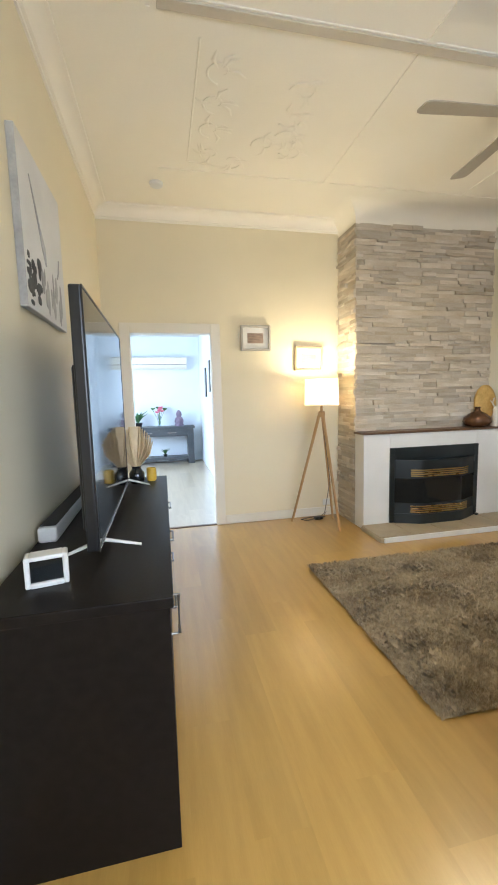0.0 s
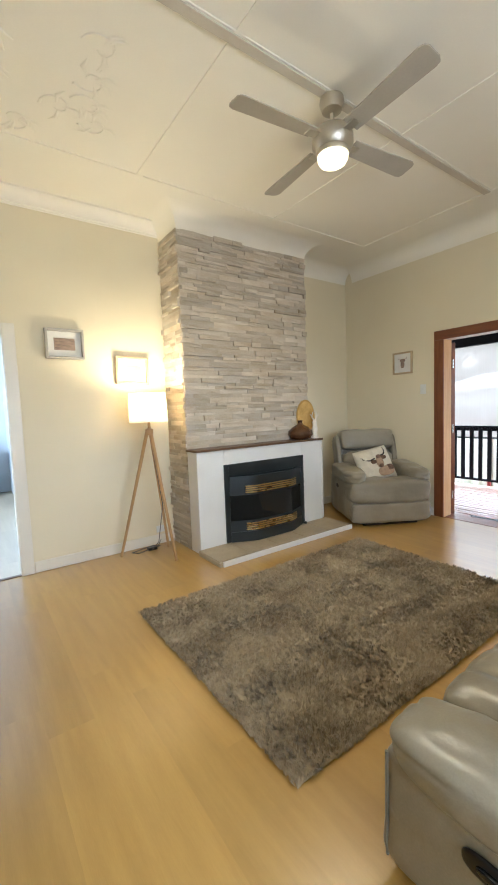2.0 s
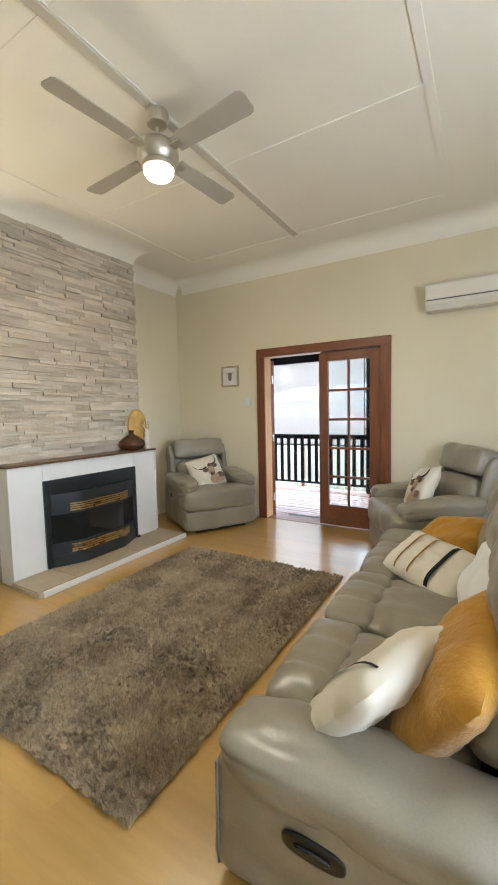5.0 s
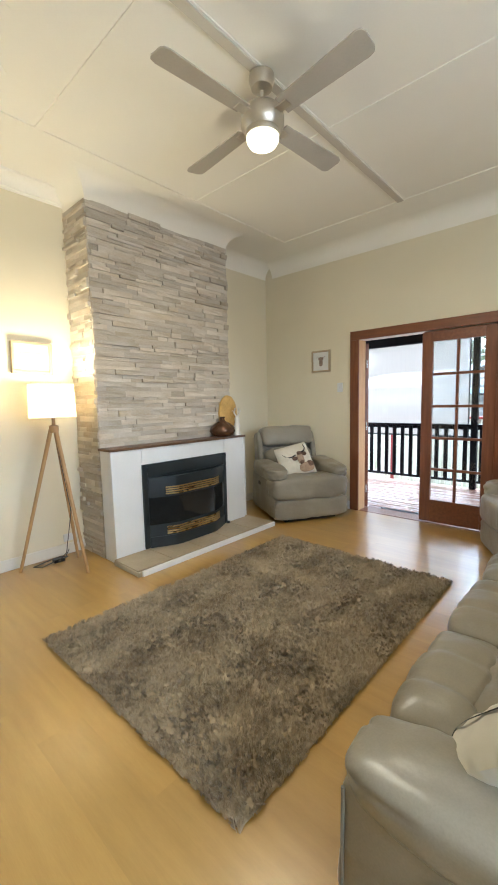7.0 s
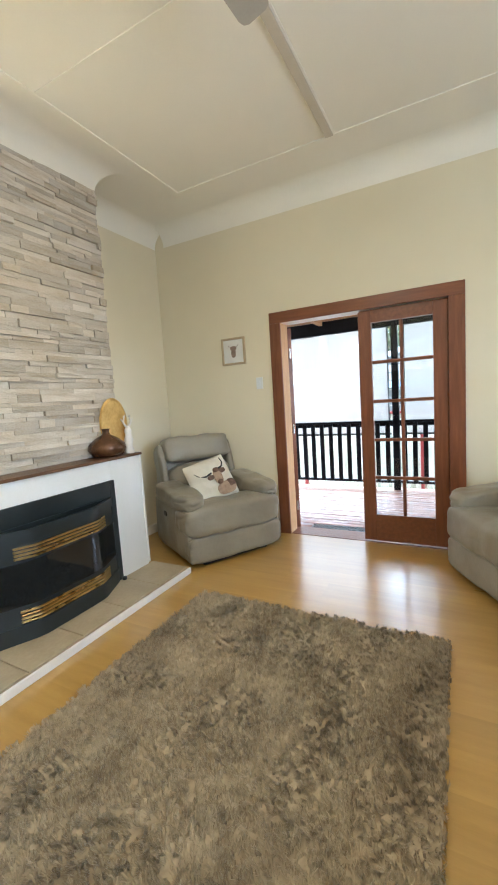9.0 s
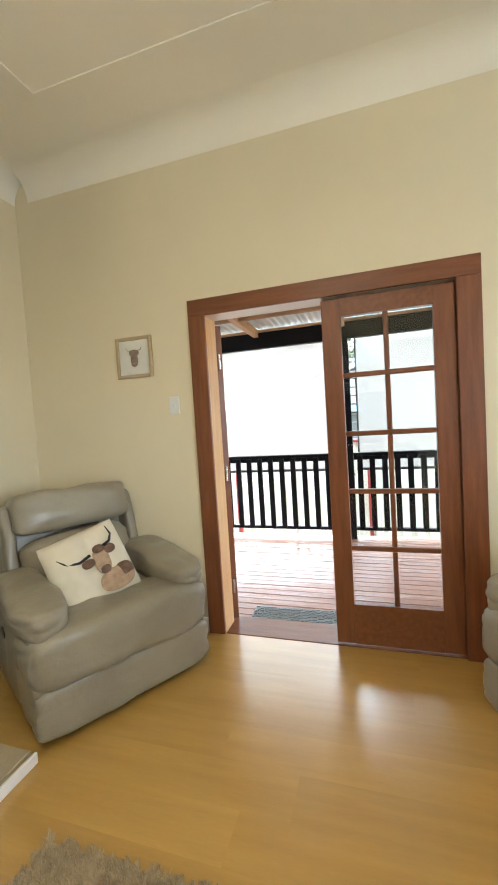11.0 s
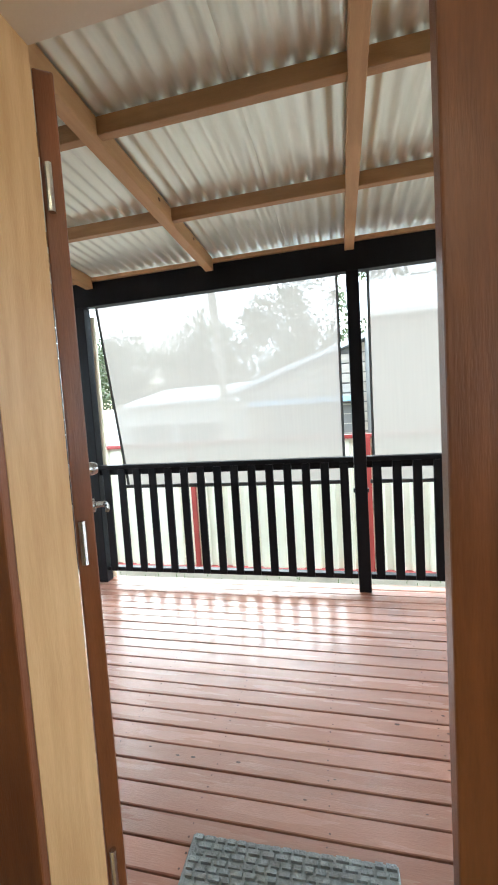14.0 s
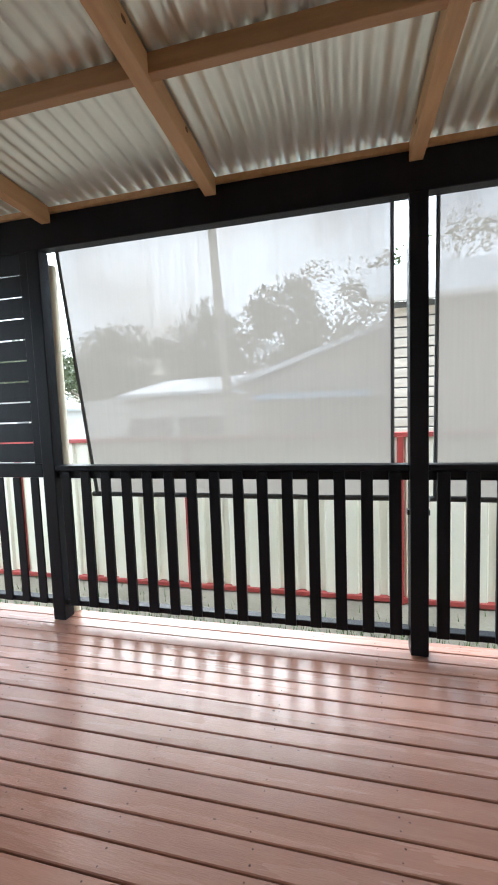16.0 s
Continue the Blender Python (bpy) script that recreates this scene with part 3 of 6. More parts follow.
box(-3.0, -2.9, 7.6, YB, 0, 2.75, bm=bm)
box(-3.0, -2.9, 5.6, 7.6, 0, 0.8, bm=bm)
box(-3.0, -2.9, 5.6, 7.6, 2.4, 2.75, bm=bm)
structure("wall_dining_west", bm, WALL_COOL, "pale blue-white painted wall with a window", "wall")
structure("wall_dining_front", box(-3.0, XW - 0.12, YN, YN + 0.12, 0, 2.75), WALL_COOL, "plain pale wall", "wall")
structure("ceiling_dining", box(-3.0, 1.0, YN + 0.12, YB + 0.1, 2.75, 2.8), WHITE, "flat white dining room ceiling", "ceiling")
structure("subfloor_dining", box(-3.0, XW - 0.12, YN, 9.4, -0.20, -0.012), MORTAR, "dark timber base under the laminate floor", "floor")


def console_table():
    t = thing("console_table", "charcoal wooden console table with two drawers and a low shelf", "console table", (-0.33, YB - 0.26, 0))
    part("tabletop", box(-0.98, 0.98, -0.2, 0.2, 0.76, 0.81, 0.004), CHARCOAL, t)
    part("apron", box(-0.90, 0.90, -0.185, 0.19, 0.60, 0.76), CHARCOAL, t)
    for x in (-0.93, 0.87):
        part("leg", box(x - 0.05, x + 0.08, -0.19, 0.19, 0.0, 0.76, 0.004), CHARCOAL, t)
    part("shelf", box(-0.88, 0.82, -0.17, 0.17, 0.09, 0.15, 0.004), CHARCOAL, t)
    for x in (-0.58, 0.0, 0.50):
        d = part("drawer", box(x - 0.27, x + 0.24, -0.199, -0.186, 0.62, 0.74, 0.003), CHARCOAL, t)
        part("handle", tube([(x - 0.10, -0.215, 0.68), (x + 0.08, -0.215, 0.68)], 0.008), CHROME, d, "steel bar handle")
    return t


def flower_vase():
    v = thing("flower_vase", "clear glass vase holding pink flowers on the console", "vase", (-0.09, YB - 0.26, 0.81))
    part("vase", lathe([(0.035, 0), (0.04, 0.01), (0.03, 0.1), (0.045, 0.22), (0.04, 0.22), (0.026, 0.1), (0.03, 0.015), (0.0, 0.015)], 20), GLASS, v, "clear glass vase", 40)
    r = random.Random(3)
    for k in range(9):
        a, s = r.uniform(0, 6.28), r.uniform(0.02, 0.07) if k < 6 else r.uniform(0.08, 0.15)
        tip = (s * math.cos(a), s * math.sin(a) * 0.7, r.uniform(0.28, 0.40))
        part("stem", tube([(0, 0, 0.02), (tip[0] * 0.4, tip[1] * 0.4, 0.2), tip], 0.004, 6), GREENLEAF, v)
        bm = bmesh.new()
        for j in range(9):
            b, tilt = j * 2.4, 0.3 + 0.1 * j
            tube([(tip[0], tip[1], tip[2]), (tip[0] + 0.03 * math.cos(b) * tilt, tip[1] + 0.03 * math.sin(b) * tilt, tip[2] + 0.03), (tip[0] + 0.05 * math.cos(b) * tilt, tip[1] + 0.05 * math.sin(b) * tilt, tip[2] + 0.045)], [0.008, 0.034, 0.014], 6, bm, 0.5)
        part("flower" if k < 6 else "leaf_spray", bm, PINK if k < 6 else GREENLEAF, v, "", 60)
    return v


def leafy_plant(at, size, label, n):
    v = thing("potted_plant", label, "plant", at)
    part("pot", lathe([(size * 0.25, 0), (size * 0.36, size * 0.4), (size * 0.32, size * 0.4), (size * 0.28, size * 0.34), (0, size * 0.34)], 18), PLASTIC, v, "dark pot", 40)
    r = random.Random(n)
    for k in range(n):
        a, s, h = r.uniform(0, 6.28), r.uniform(0.4, 1.0) * size, r.uniform(0.6, 1.2) * size
        part("leaf", tube([(0, 0, size * 0.36), (s * 0.4 * math.cos(a), s * 0.4 * math.sin(a), size * 0.3 + h * 0.7), (s * math.cos(a), s * math.sin(a), size * 0.3 + h)], [0.012, 0.03 * size / 0.2, 0.002], 6, None, 0.25), GREENLEAF, v, "", 60)
    return v


console_table()
flower_vase()
leafy_plant((-0.53, YB - 0.26, 0.81), 0.24, "small leafy pot plant on the console", 12)
leafy_plant((0.0, YB - 0.27, 0.15), 0.13, "dark green pot plant on the low shelf", 16)
s = thing("figurine", "mauve ceramic seated figurine on the console", "figurine", (0.33, YB - 0.26, 0.81))
part("body", lathe([(0.09, 0), (0.10, 0.02), (0.085, 0.06), (0.10, 0.10), (0.08, 0.17), (0.05, 0.20), (0.062, 0.25), (0.055, 0.29), (0.03, 0.33), (0.0, 0.35)], 18), MAUVE, s, "", 50)
s = thing("figurine", "mauve ceramic seated figurine on the console", "figurine", (-1.0, YB - 0.26, 0.81))
part("body", lathe([(0.09, 0), (0.10, 0.02), (0.085, 0.06), (0.10, 0.10), (0.08, 0.17), (0.05, 0.20), (0.062, 0.25), (0.055, 0.29), (0.03, 0.33), (0.0, 0.35)], 18), MAUVE, s, "", 50)


def air_conditioner(at, turn, label, length=0.86):
    a = thing("air_conditioner", label, "air conditioner", at, turn)
    bm = bmesh.new()
    prof = [(0, 0.0), (0.14, 0.0), (0.18, 0.05), (0.195, 0.10), (0.195, 0.235), (0.18, 0.25), (0, 0.25)]
    rows = [[bm.verts.new((x, -d, h)) for d, h in prof] for x in (0, length)]
    for k in range(len(prof)):
        j = (k + 1) % len(prof)
        bm.faces.new((rows[0][k], rows[0][j], rows[1][j], rows[1][k]))
    bm.faces.new(rows[0])
    bm.faces.new(rows[1][::-1])
    part("body", bm, TRIM, a)
    part("louvre", box(0.04, length - 0.04, -0.182, -0.12, -0.006, 0.004, 0.002), TRIM, a)
    part("front_panel", box(0.01, length - 0.01, -0.203, -0.196, 0.095, 0.232, 0.003), TRIM, a)
    # solid dark strip imitates the shade in the gap under the panel
    part("seam", box(0.01, length - 0.01, -0.199, -0.19, 0.086, 0.094), HEM, a, "dark strip for the shade in the air gap")
    return a


air_conditioner((-0.85, YB, 2.05), 0, "white split air conditioner high on the dining wall", 1.4)
air_conditioner((XE, 0.965, 2.365), -90, "white split air conditioner high on the cream wall", 0.9)
for y, z in ((7.1, 1.50), (7.75, 1.42)):
    f = thing("picture_frame", "narrow black framed picture on the dining wall", "picture", (0.83, y, z), 0, "pictures in the dining room")
    part("frame", box(-0.022, 0.0, -0.10, 0.10, 0, 0.55, 0.003), PLASTIC, f)
    part("print", box(-0.026, -0.021, -0.075, 0.075, 0.03, 0.52), CANVASGREY, f, "grey print")

# ---------------------------------------------------------------- chimney breast, fireplace, hearth
FY = 3.93
structure("chimney_breast", box(1.985, 3.59, FY + 0.012, YN, 0, ZC - 0.002), MORTAR, "chimney breast behind the stone cladding", "chimney")
structure("chimney_frieze", box(1.972, 3.603, FY - 0.004, FY + 0.011, 3.10, ZC - 0.01), CEIL, "cream plaster band above the stone", "trim")


def fireplace():
    f = thing("fireplace_surround", "white painted fireplace surround with a dark timber mantel shelf", "fireplace", (0, 0, 0))
    y0 = 3.725
    part("left_pier", box(1.962, 2.262, y0, FY - 0.016, 0.0, 0.985, 0.004), WHITE, f)
    part("right_pier", box(3.29, 3.615, y0, FY - 0.016, 0.0, 0.985, 0.004), WHITE, f)
    part("lintel", box(2.262, 3.29, y0, FY - 0.016, 0.80, 0.985, 0.0), WHITE, f)
    part("mantel_shelf", box(1.945, 3.63, y0 - 0.018, FY - 0.014, 0.987, 1.008, 0.004, 2), MANTEL, f, "dark brown timber mantel shelf")
    part("edge_bead", box(3.612, 3.628, y0 - 0.010, y0 + 0.01, 0.06, 0.985, 0.004), WHITE, f)
    return f


def gas_heater():
    g = thing("gas_heater", "black bow-fronted gas fire with brass louvres in the fireplace", "heater", (2.775, 3.722, 0.055))
    w = 0.525
    bm = box(-w, -w + 0.05, -0.022, 0.0, 0, 0.785, 0.003)
    box(w - 0.05, w, -0.022, 0.0, 0, 0.785, 0.003, bm=bm)
    box(-w + 0.05, w - 0.05, -0.022, 0.0, 0.66, 0.785, 0.003, bm=bm)
    part("trim_frame", bm, IRON, g, "black steel trim frame")

    def bow(x):
        return -0.03 - 0.115 * min(1.0, max(0.0, (w - 0.05 - abs(x)) / 0.24))

    def bow_band(z0, z1, out, thick, x0=-w + 0.05, x1=w - 0.05, n=18):
        bm = bmesh.new()
        ring = []
        for k in range(n + 1):
            x = x0 + (x1 - x0) * k / n
            y = bow(x) - out
            ring.append([bm.verts.new(p) for p in ((x, y, z0), (x, y, z1), (x, y + thick, z1), (x, y + thick, z0))])
        for a, b in zip(ring, ring[1:]):
            for j in range(4):
                bm.faces.new((a[j], a[(j + 1) % 4], b[(j + 1) % 4], b[j]))
        bm.faces.new(ring[0])
        bm.faces.new(ring[-1][::-1])
        return bm

    part("base_panel", bow_band(0.0, 0.10, 0.0, 0.03), IRON, g, "", 20)
    part("glass_front", bow_band(0.215, 0.47, -0.006, 0.02), DARKGLASS, g, "smoked glass front", 20)
    part("top_panel", bow_band(0.595, 0.66, 0.0, 0.03), IRON, g, "", 20)
    part("fire_cavity", box(-w + 0.05, w - 0.05, -0.02, 0.12, 0.02, 0.66), IRON, g)
    for z0, z1 in ((0.10, 0.215), (0.47, 0.595)):
        part("louvre_backing", bow_band(z0, z1, -0.012, 0.02), IRON, g, "", 20)
    for base in (0.115, 0.492):
        for k in range(4):
            z = base + k * 0.0205
            part("louvre", bow_band(z, z + 0.0115, 0.004, 0.012, -0.335, 0.335, 24), BRASS, g, "polished brass louvre", 20)
    part("knob", lathe([(0.018, 0), (0.018, 0.02), (0.0, 0.024)], 14, (w - 0.02, -0.05, 0.005)), IRON, g, "small black control knob", 40)
    return g


fireplace()
gas_heater()
h = thing("hearth", "low tiled hearth slab with a white front edge", "hearth", (0, 0, 0))
part("slab", box(1.935, 3.66, 3.335, 3.722, 0.0, 0.040, 0.004), HEARTH, h)
for k in range(5):
    x0 = 1.937 + k * 0.3446
    part("tile", box(x0 + 0.002, x0 + 0.3415, 3.352, 3.720, 0.0405, 0.052, 0.003), HEARTH, h)
part("edge_trim", box(1.965, 3.66, 3.318, 3.3345, 0.0, 0.050, 0.004), WHITE, h, "white painted edge strip")


# ornaments on the mantel shelf
o = thing("round_vase", "squat bronze glazed vase with a narrow neck on the mantel", "vase", (3.37, 3.815, 1.008))
part("body", lathe([(0.065, 0), (0.115, 0.012), (0.145, 0.055), (0.136, 0.10), (0.085, 0.145), (0.032, 0.172), (0.024, 0.195), (0.032, 0.218), (0.022, 0.218), (0.015, 0.175), (0, 0.165)], 28), COPPER, o, "", 50)
o = thing("disc_ornament", "upright gold disc ornament on a small base on the mantel", "ornament", (3.505, 3.862, 1.008))
part("base", box(-0.05, 0.05, -0.03, 0.03, 0, 0.03, 0.006, 2), COPPER, o)
bm = lathe([(0.0, -0.012), (0.10, -0.012), (0.112, 0), (0.10, 0.012), (0.0, 0.012)], 32)
part("disc", bm, GOLD, o, "hammered gold disc", 40, m=pose(0, 0, 0.25, 90, 0, -20) @ Matrix.Diagonal((1.05, 1.85, 1, 1)))
o = thing("antler_figurine", "slim pale ceramic figurine with antlers on the mantel", "figurine", (3.565, 3.775, 1.008))
bm = lathe([(0.036, 0), (0.040, 0.02), (0.026, 0.06), (0.038, 0.11), (0.024, 0.15), (0.030, 0.185), (0.018, 0.21), (0.0, 0.225)], 16)
for sgn in (-1, 1):
    tube([(sgn * 0.01, 0, 0.21), (sgn * 0.04, 0, 0.25), (sgn * 0.035, 0, 0.31)], [0.010, 0.008, 0.003], 6, bm)
    tube([(sgn * 0.035, 0, 0.245), (sgn * 0.068, 0, 0.285)], [0.008, 0.003], 6, bm)
    tube([(sgn * 0.038, 0, 0.275), (sgn * 0.018, 0, 0.315)], [0.007, 0.003], 6, bm)
part("body", bm, PALEBONE, o, "", 50)


# ---------------------------------------------------------------- ceiling fan
def ceiling_fan():
    f = thing("ceiling_fan", "four-bladed cream ceiling fan with a lit frosted globe", "ceiling fan", (*FAN_XY, 0))
    part("canopy", lathe([(0.0, 3.232), (0.072, 3.232), (0.075, 3.21), (0.06, 3.165), (0.022, 3.15), (0.0, 3.15)], 28), FANSTEEL, f, "brushed canopy", 45)
    part("down_rod", lathe([(0.013, 3.06), (0.013, 3.155)], 14), FANSTEEL, f, "", 45)
    part("motor_housing", lathe([(0.0, 3.075), (0.05, 3.075), (0.105, 3.05), (0.125, 3.01), (0.125, 2.965), (0.10, 2.935), (0.0, 2.935)], 32), FANSTEEL, f, "brushed motor housing", 45)
    part("light_ring", lathe([(0.0, 2.936), (0.098, 2.936), (0.102, 2.92), (0.098, 2.905), (0.0, 2.905)], 32), FANSTEEL, f, "", 45)
    part("globe", lathe([(0.094, 2.904), (0.092, 2.885), (0.078, 2.862), (0.05, 2.846), (0.0, 2.838)], 28), GLOBE, f, "glowing frosted glass globe", 60)
    for k in range(4):
        a = 90 * k - 5
        arm = box(0.10, 0.20, -0.028, 0.028, 2.988, 2.996, 0.002)
        m = pose(0, 0, 0, 0, 0, a)
        part("blade_arm", arm, FANSTEEL, f, "", m=m)
        bm = bmesh.new()
        outline = [(0.15, -0.054), (0.655, -0.072), (0.682, -0.062), (0.692, -0.040), (0.690, 0.040), (0.678, 0.060), (0.650, 0.068), (0.15, 0.054)]
        lo = [bm.verts.new((x, y, 2.994 - y * 0.18)) for x, y in outline]
        hi = [bm.verts.new((x, y, 3.001 - y * 0.18)) for x, y in outline]
        bm.faces.new(lo[::-1])
        bm.faces.new(hi)
        for j in range(len(lo)):
            bm.faces.new((lo[j], lo[(j + 1) % len(lo)], hi[(j + 1) % len(lo)], hi[j]))
        part("blade", bm, FANWHITE, f, "", m=m)
    return f


ceiling_fan()
d = thing("smoke_alarm", "round white smoke alarm on the ceiling", "smoke alarm", (0.035, 3.82, ZC - 0.034))
part("body", lathe([(0.0, 0), (0.04, 0.002), (0.055, 0.012), (0.06, 0.033)], 24), WHITEPLASTIC, d, "", 40)


# ---------------------------------------------------------------- tripod lamp
def tripod_lamp():
    cx, cy = 1.62, 3.99
    t = thing("floor_lamp", "wooden tripod floor lamp with a lit white drum shade", "floor lamp", (cx, cy, 0))
    for x, y in ((1.351, 4.205), (1.715, 3.75), (1.82, 4.16)):
        part("leg", tube([(x - cx, y - cy, 0.003), ((x - cx) * 0.06, (y - cy) * 0.06, 1.21)], [0.013, 0.017], 10), PINE, t, "", 50)
    part("hub", lathe([(0.032, 1.17), (0.036, 1.19), (0.036, 1.225), (0.014, 1.235), (0.012, 1.33), (0, 1.33)], 18), PINE, t, "", 40)
    part("socket", lathe([(0.018, 1.31), (0.018, 1.375), (0.0, 1.375)], 14), WHITEPLASTIC, t)
    part("shade", lathe([(0.178, 1.295), (0.170, 1.565), (0.167, 1.565), (0.175, 1.295), (0.178, 1.295)], 44), SHADE, t, "white linen drum shade glowing from inside", 60)
    for z, r in ((1.297, 0.1765), (1.563, 0.1685)):
        bm = bmesh.new()
        pts = [(r * math.cos(2 * math.pi * k / 36), r * math.sin(2 * math.pi * k / 36), z) for k in range(37)]
        part("shade_ring", tube(pts, 0.003, 5, bm), TRIM, t)
    part("flex", tube([(0.0, 0.0, 1.20), (0.03, -0.02, 0.9), (0.07, -0.05, 0.5), (0.05, 0.05, 0.12), (0.02, 0.16, 0.02), (0.12, 0.25, 0.012), (0.18, 0.31, 0.05)], 0.004, 6), CORD, t, "thin flex hanging down")
    return t


tripod_lamp()
sock = thing("power_point", "white double power point low on the cream wall", "power outlet", (1.83, YN - 0.006, 0.05))
part("plate", box(-0.06, 0.06, -0.006, 0.006, 0.07, 0.14, 0.003), WHITEPLASTIC, sock)
a = thing("power_adapter", "small dark power adapter and cables on the floor", "adapter", (1.66, 4.20, 0.0))
part("brick", box(-0.045, 0.045, -0.03, 0.03, 0.0, 0.03, 0.006, 2), PLASTIC, a)
part("cable", tube([(0.04, 0, 0.015), (0.10, 0.04, 0.008), (0.05, 0.09, 0.008), (-0.09, 0.06, 0.008), (-0.20, 0.02, 0.008), (-0.15, -0.04, 0.008), (-0.05, -0.01, 0.012)], 0.005, 6), CORD, a)


# ---------------------------------------------------------------- pictures on the walls
def framed_print(at, w, h, turn, frame_mat, print_mat, label, tilt=0.0, inner=0.30, deep=0.025):
    f = thing("picture_frame", label, "picture", m=pose(*at, 0, 0, turn) @ pose(0, 0, 0, 0, tilt, 0))
    b = 0.022
    bm = box(-w / 2, -w / 2 + b, -deep, 0, -h / 2, h / 2, 0.003)
    box(w / 2 - b, w / 2, -deep, 0, -h / 2, h / 2, 0.003, bm=bm)
    box(-w / 2 + b, w / 2 - b, -deep, 0, -h / 2, -h / 2 + b, 0.003, bm=bm)
    box(-w / 2 + b, w / 2 - b, -deep, 0, h / 2 - b, h / 2, 0.003, bm=bm)
    part("frame", bm, frame_mat, f)
    part("mount", box(-w / 2 + b, w / 2 - b, -0.012, -0.002, -h / 2 + b, h / 2 - b), PAPER, f, "cream paper mount")
    if print_mat:
        part("print", box(-w / 2 + w * inner / 1.3, w / 2 - w * inner / 1.3, -0.0145, -0.0121, -h / 2 + h * inner, h / 2 - h * inner), print_mat, f, "small printed landscape")
    return f


framed_print((1.005, YN, 2.023), 0.325, 0.265, 0, FRAMEGREY, SEPIA, "silver framed sepia landscape print on the cream wall", deep=0.045)
framed_print((1.607, YN, 1.80), 0.325, 0.27, 0, FRAMEOAK, AMBERPRINT, "pale framed ochre landscape print above the lamp", 1.5, deep=0.045)
p = framed_print((XE, 3.42, 1.885), 0.275, 0.275, -90, FRAMEOAK, None, "small square oak framed animal print beside the veranda door")
bm = bmesh.new()
soft(0.055, 0.004, 0.085, (0, -0.014, -0.02), 2.6, 5, bm=bm)
soft(0.075, 0.004, 0.045, (0, -0.0145, 0.03), 2.6, 5, bm=bm)
for sgn in (-1, 1):
    tube([(sgn * 0.03, -0.014, 0.045), (sgn * 0.052, -0.014, 0.05), (sgn * 0.062, -0.014, 0.072)], [0.005, 0.004, 0.001], 6, bm, 0.4)
part("print", bm, SEPIA, p, "brown animal drawing", 60)

c = thing("canvas_painting", "large unframed grey and white canvas on the wall above the television", "painting", (XW, 0, 0))
part("canvas", box(0.0, 0.032, 1.915, 2.60, 1.795, 2.50, 0.003), CANVAS, c)
part("painted_edge", box(0.002, 0.0325, 1.9125, 1.9148, 1.80, 2.495), CANVASGREY, c, "grey painted canvas edge")
bm = bmesh.new()
r = random.Random(11)
for k in range(26):
    y, z = r.uniform(1.95, 2.12), r.uniform(1.82, 2.02)
    soft(0.003, r.uniform(0.02, 0.08), r.uniform(0.02, 0.07), (0.0332, y, z), 2.4, 3, bm=bm)
tagged(part("dark_wash", bm, CANVASDARK, c, "dark brushed foliage"), kind="stuff")
bm = bmesh.new()
tube([(0.0335, 2.06, 2.38), (0.0335, 2.16, 2.20), (0.0335, 2.20, 2.12), (0.0335, 2.24, 2.05)], [0.003, 0.006, 0.012, 0.004], 6, bm, 1)
tube([(0.0335, 2.50, 2.16), (0.0335, 2.47, 2.08), (0.0335, 2.44, 2.05)], [0.003, 0.006, 0.004], 6, bm, 1)
for k in range(14):
    y = r.uniform(2.15, 2.5)
    soft(0.003, r.uniform(0.02, 0.05), r.uniform(0.08, 0.22), (0.0334, y, r.uniform(1.86, 2.0)), 2.4, 3, bm=bm)
tagged(part("grey_wash", bm, CANVASGREY, c, "soft grey brushed figure of an animal"), kind="stuff")


# ---------------------------------------------------------------- television on its cabinet
def tv_cabinet():
    x0, x1, y0, y1, zt = XW + 0.02, -0.012, 1.19, 3.08, 0.83
    t = thing("tv_cabinet", "long espresso wooden television cabinet with steel handles", "cabinet")
    part("top", box(x0, x1 + 0.012, y0, y1, zt - 0.035, zt, 0.004, 2), ESPRESSO, t)
    part("side_panel", box(x0, x1, y0 + 0.006, y0 + 0.03, 0.0, zt - 0.035), ESPRESSO, t)
    part("side_panel", box(x0, x1, y1 - 0.03, y1 - 0.006, 0.0, zt - 0.035), ESPRESSO, t)
    part("carcass", box(x0, x1 - 0.022, y0 + 0.03, y1 - 0.03, 0.06, zt - 0.035), ESPRESSO, t)
    part("plinth", box(x0 + 0.02, x1 - 0.05, y0 + 0.03, y1 - 0.03, 0.0, 0.06), ESPRESSO, t)
    cols = 3
    step = (y1 - y0 - 0.06) / cols
    for k in range(cols):
        a, b = y0 + 0.03 + k * step + 0.003, y0 + 0.03 + (k + 1) * step - 0.003
        if k == 0:
            d = part("cabinet_door", box(x1 - 0.021, x1, a, b, 0.07, zt - 0.04, 0.003), ESPRESSO, t)
            yy = a + 0.16
            part("handle", tube([(x1 - 0.002, yy, 0.60), (x1 + 0.028, yy, 0.60), (x1 + 0.028, yy, 0.74), (x1 - 0.002, yy, 0.74)], 0.006, 8), DARKSTEEL, d, "upright dark steel bar handle")
        else:
            for j in range(2):
                z0, z1 = 0.07 + j * 0.362, 0.07 + j * 0.362 + 0.356
                d = part("drawer", box(x1 - 0.021, x1, a, b, z0, z1, 0.003), ESPRESSO, t)
                yy = (a + b) / 2
                part("handle", tube([(x1 - 0.002, yy - 0.07, z1 - 0.10), (x1 + 0.026, yy - 0.07, z1 - 0.10), (x1 + 0.026, yy + 0.07, z1 - 0.10), (x1 - 0.002, yy + 0.07, z1 - 0.10)], 0.006, 8), DARKSTEEL, d, "dark steel bar handle")
    return t


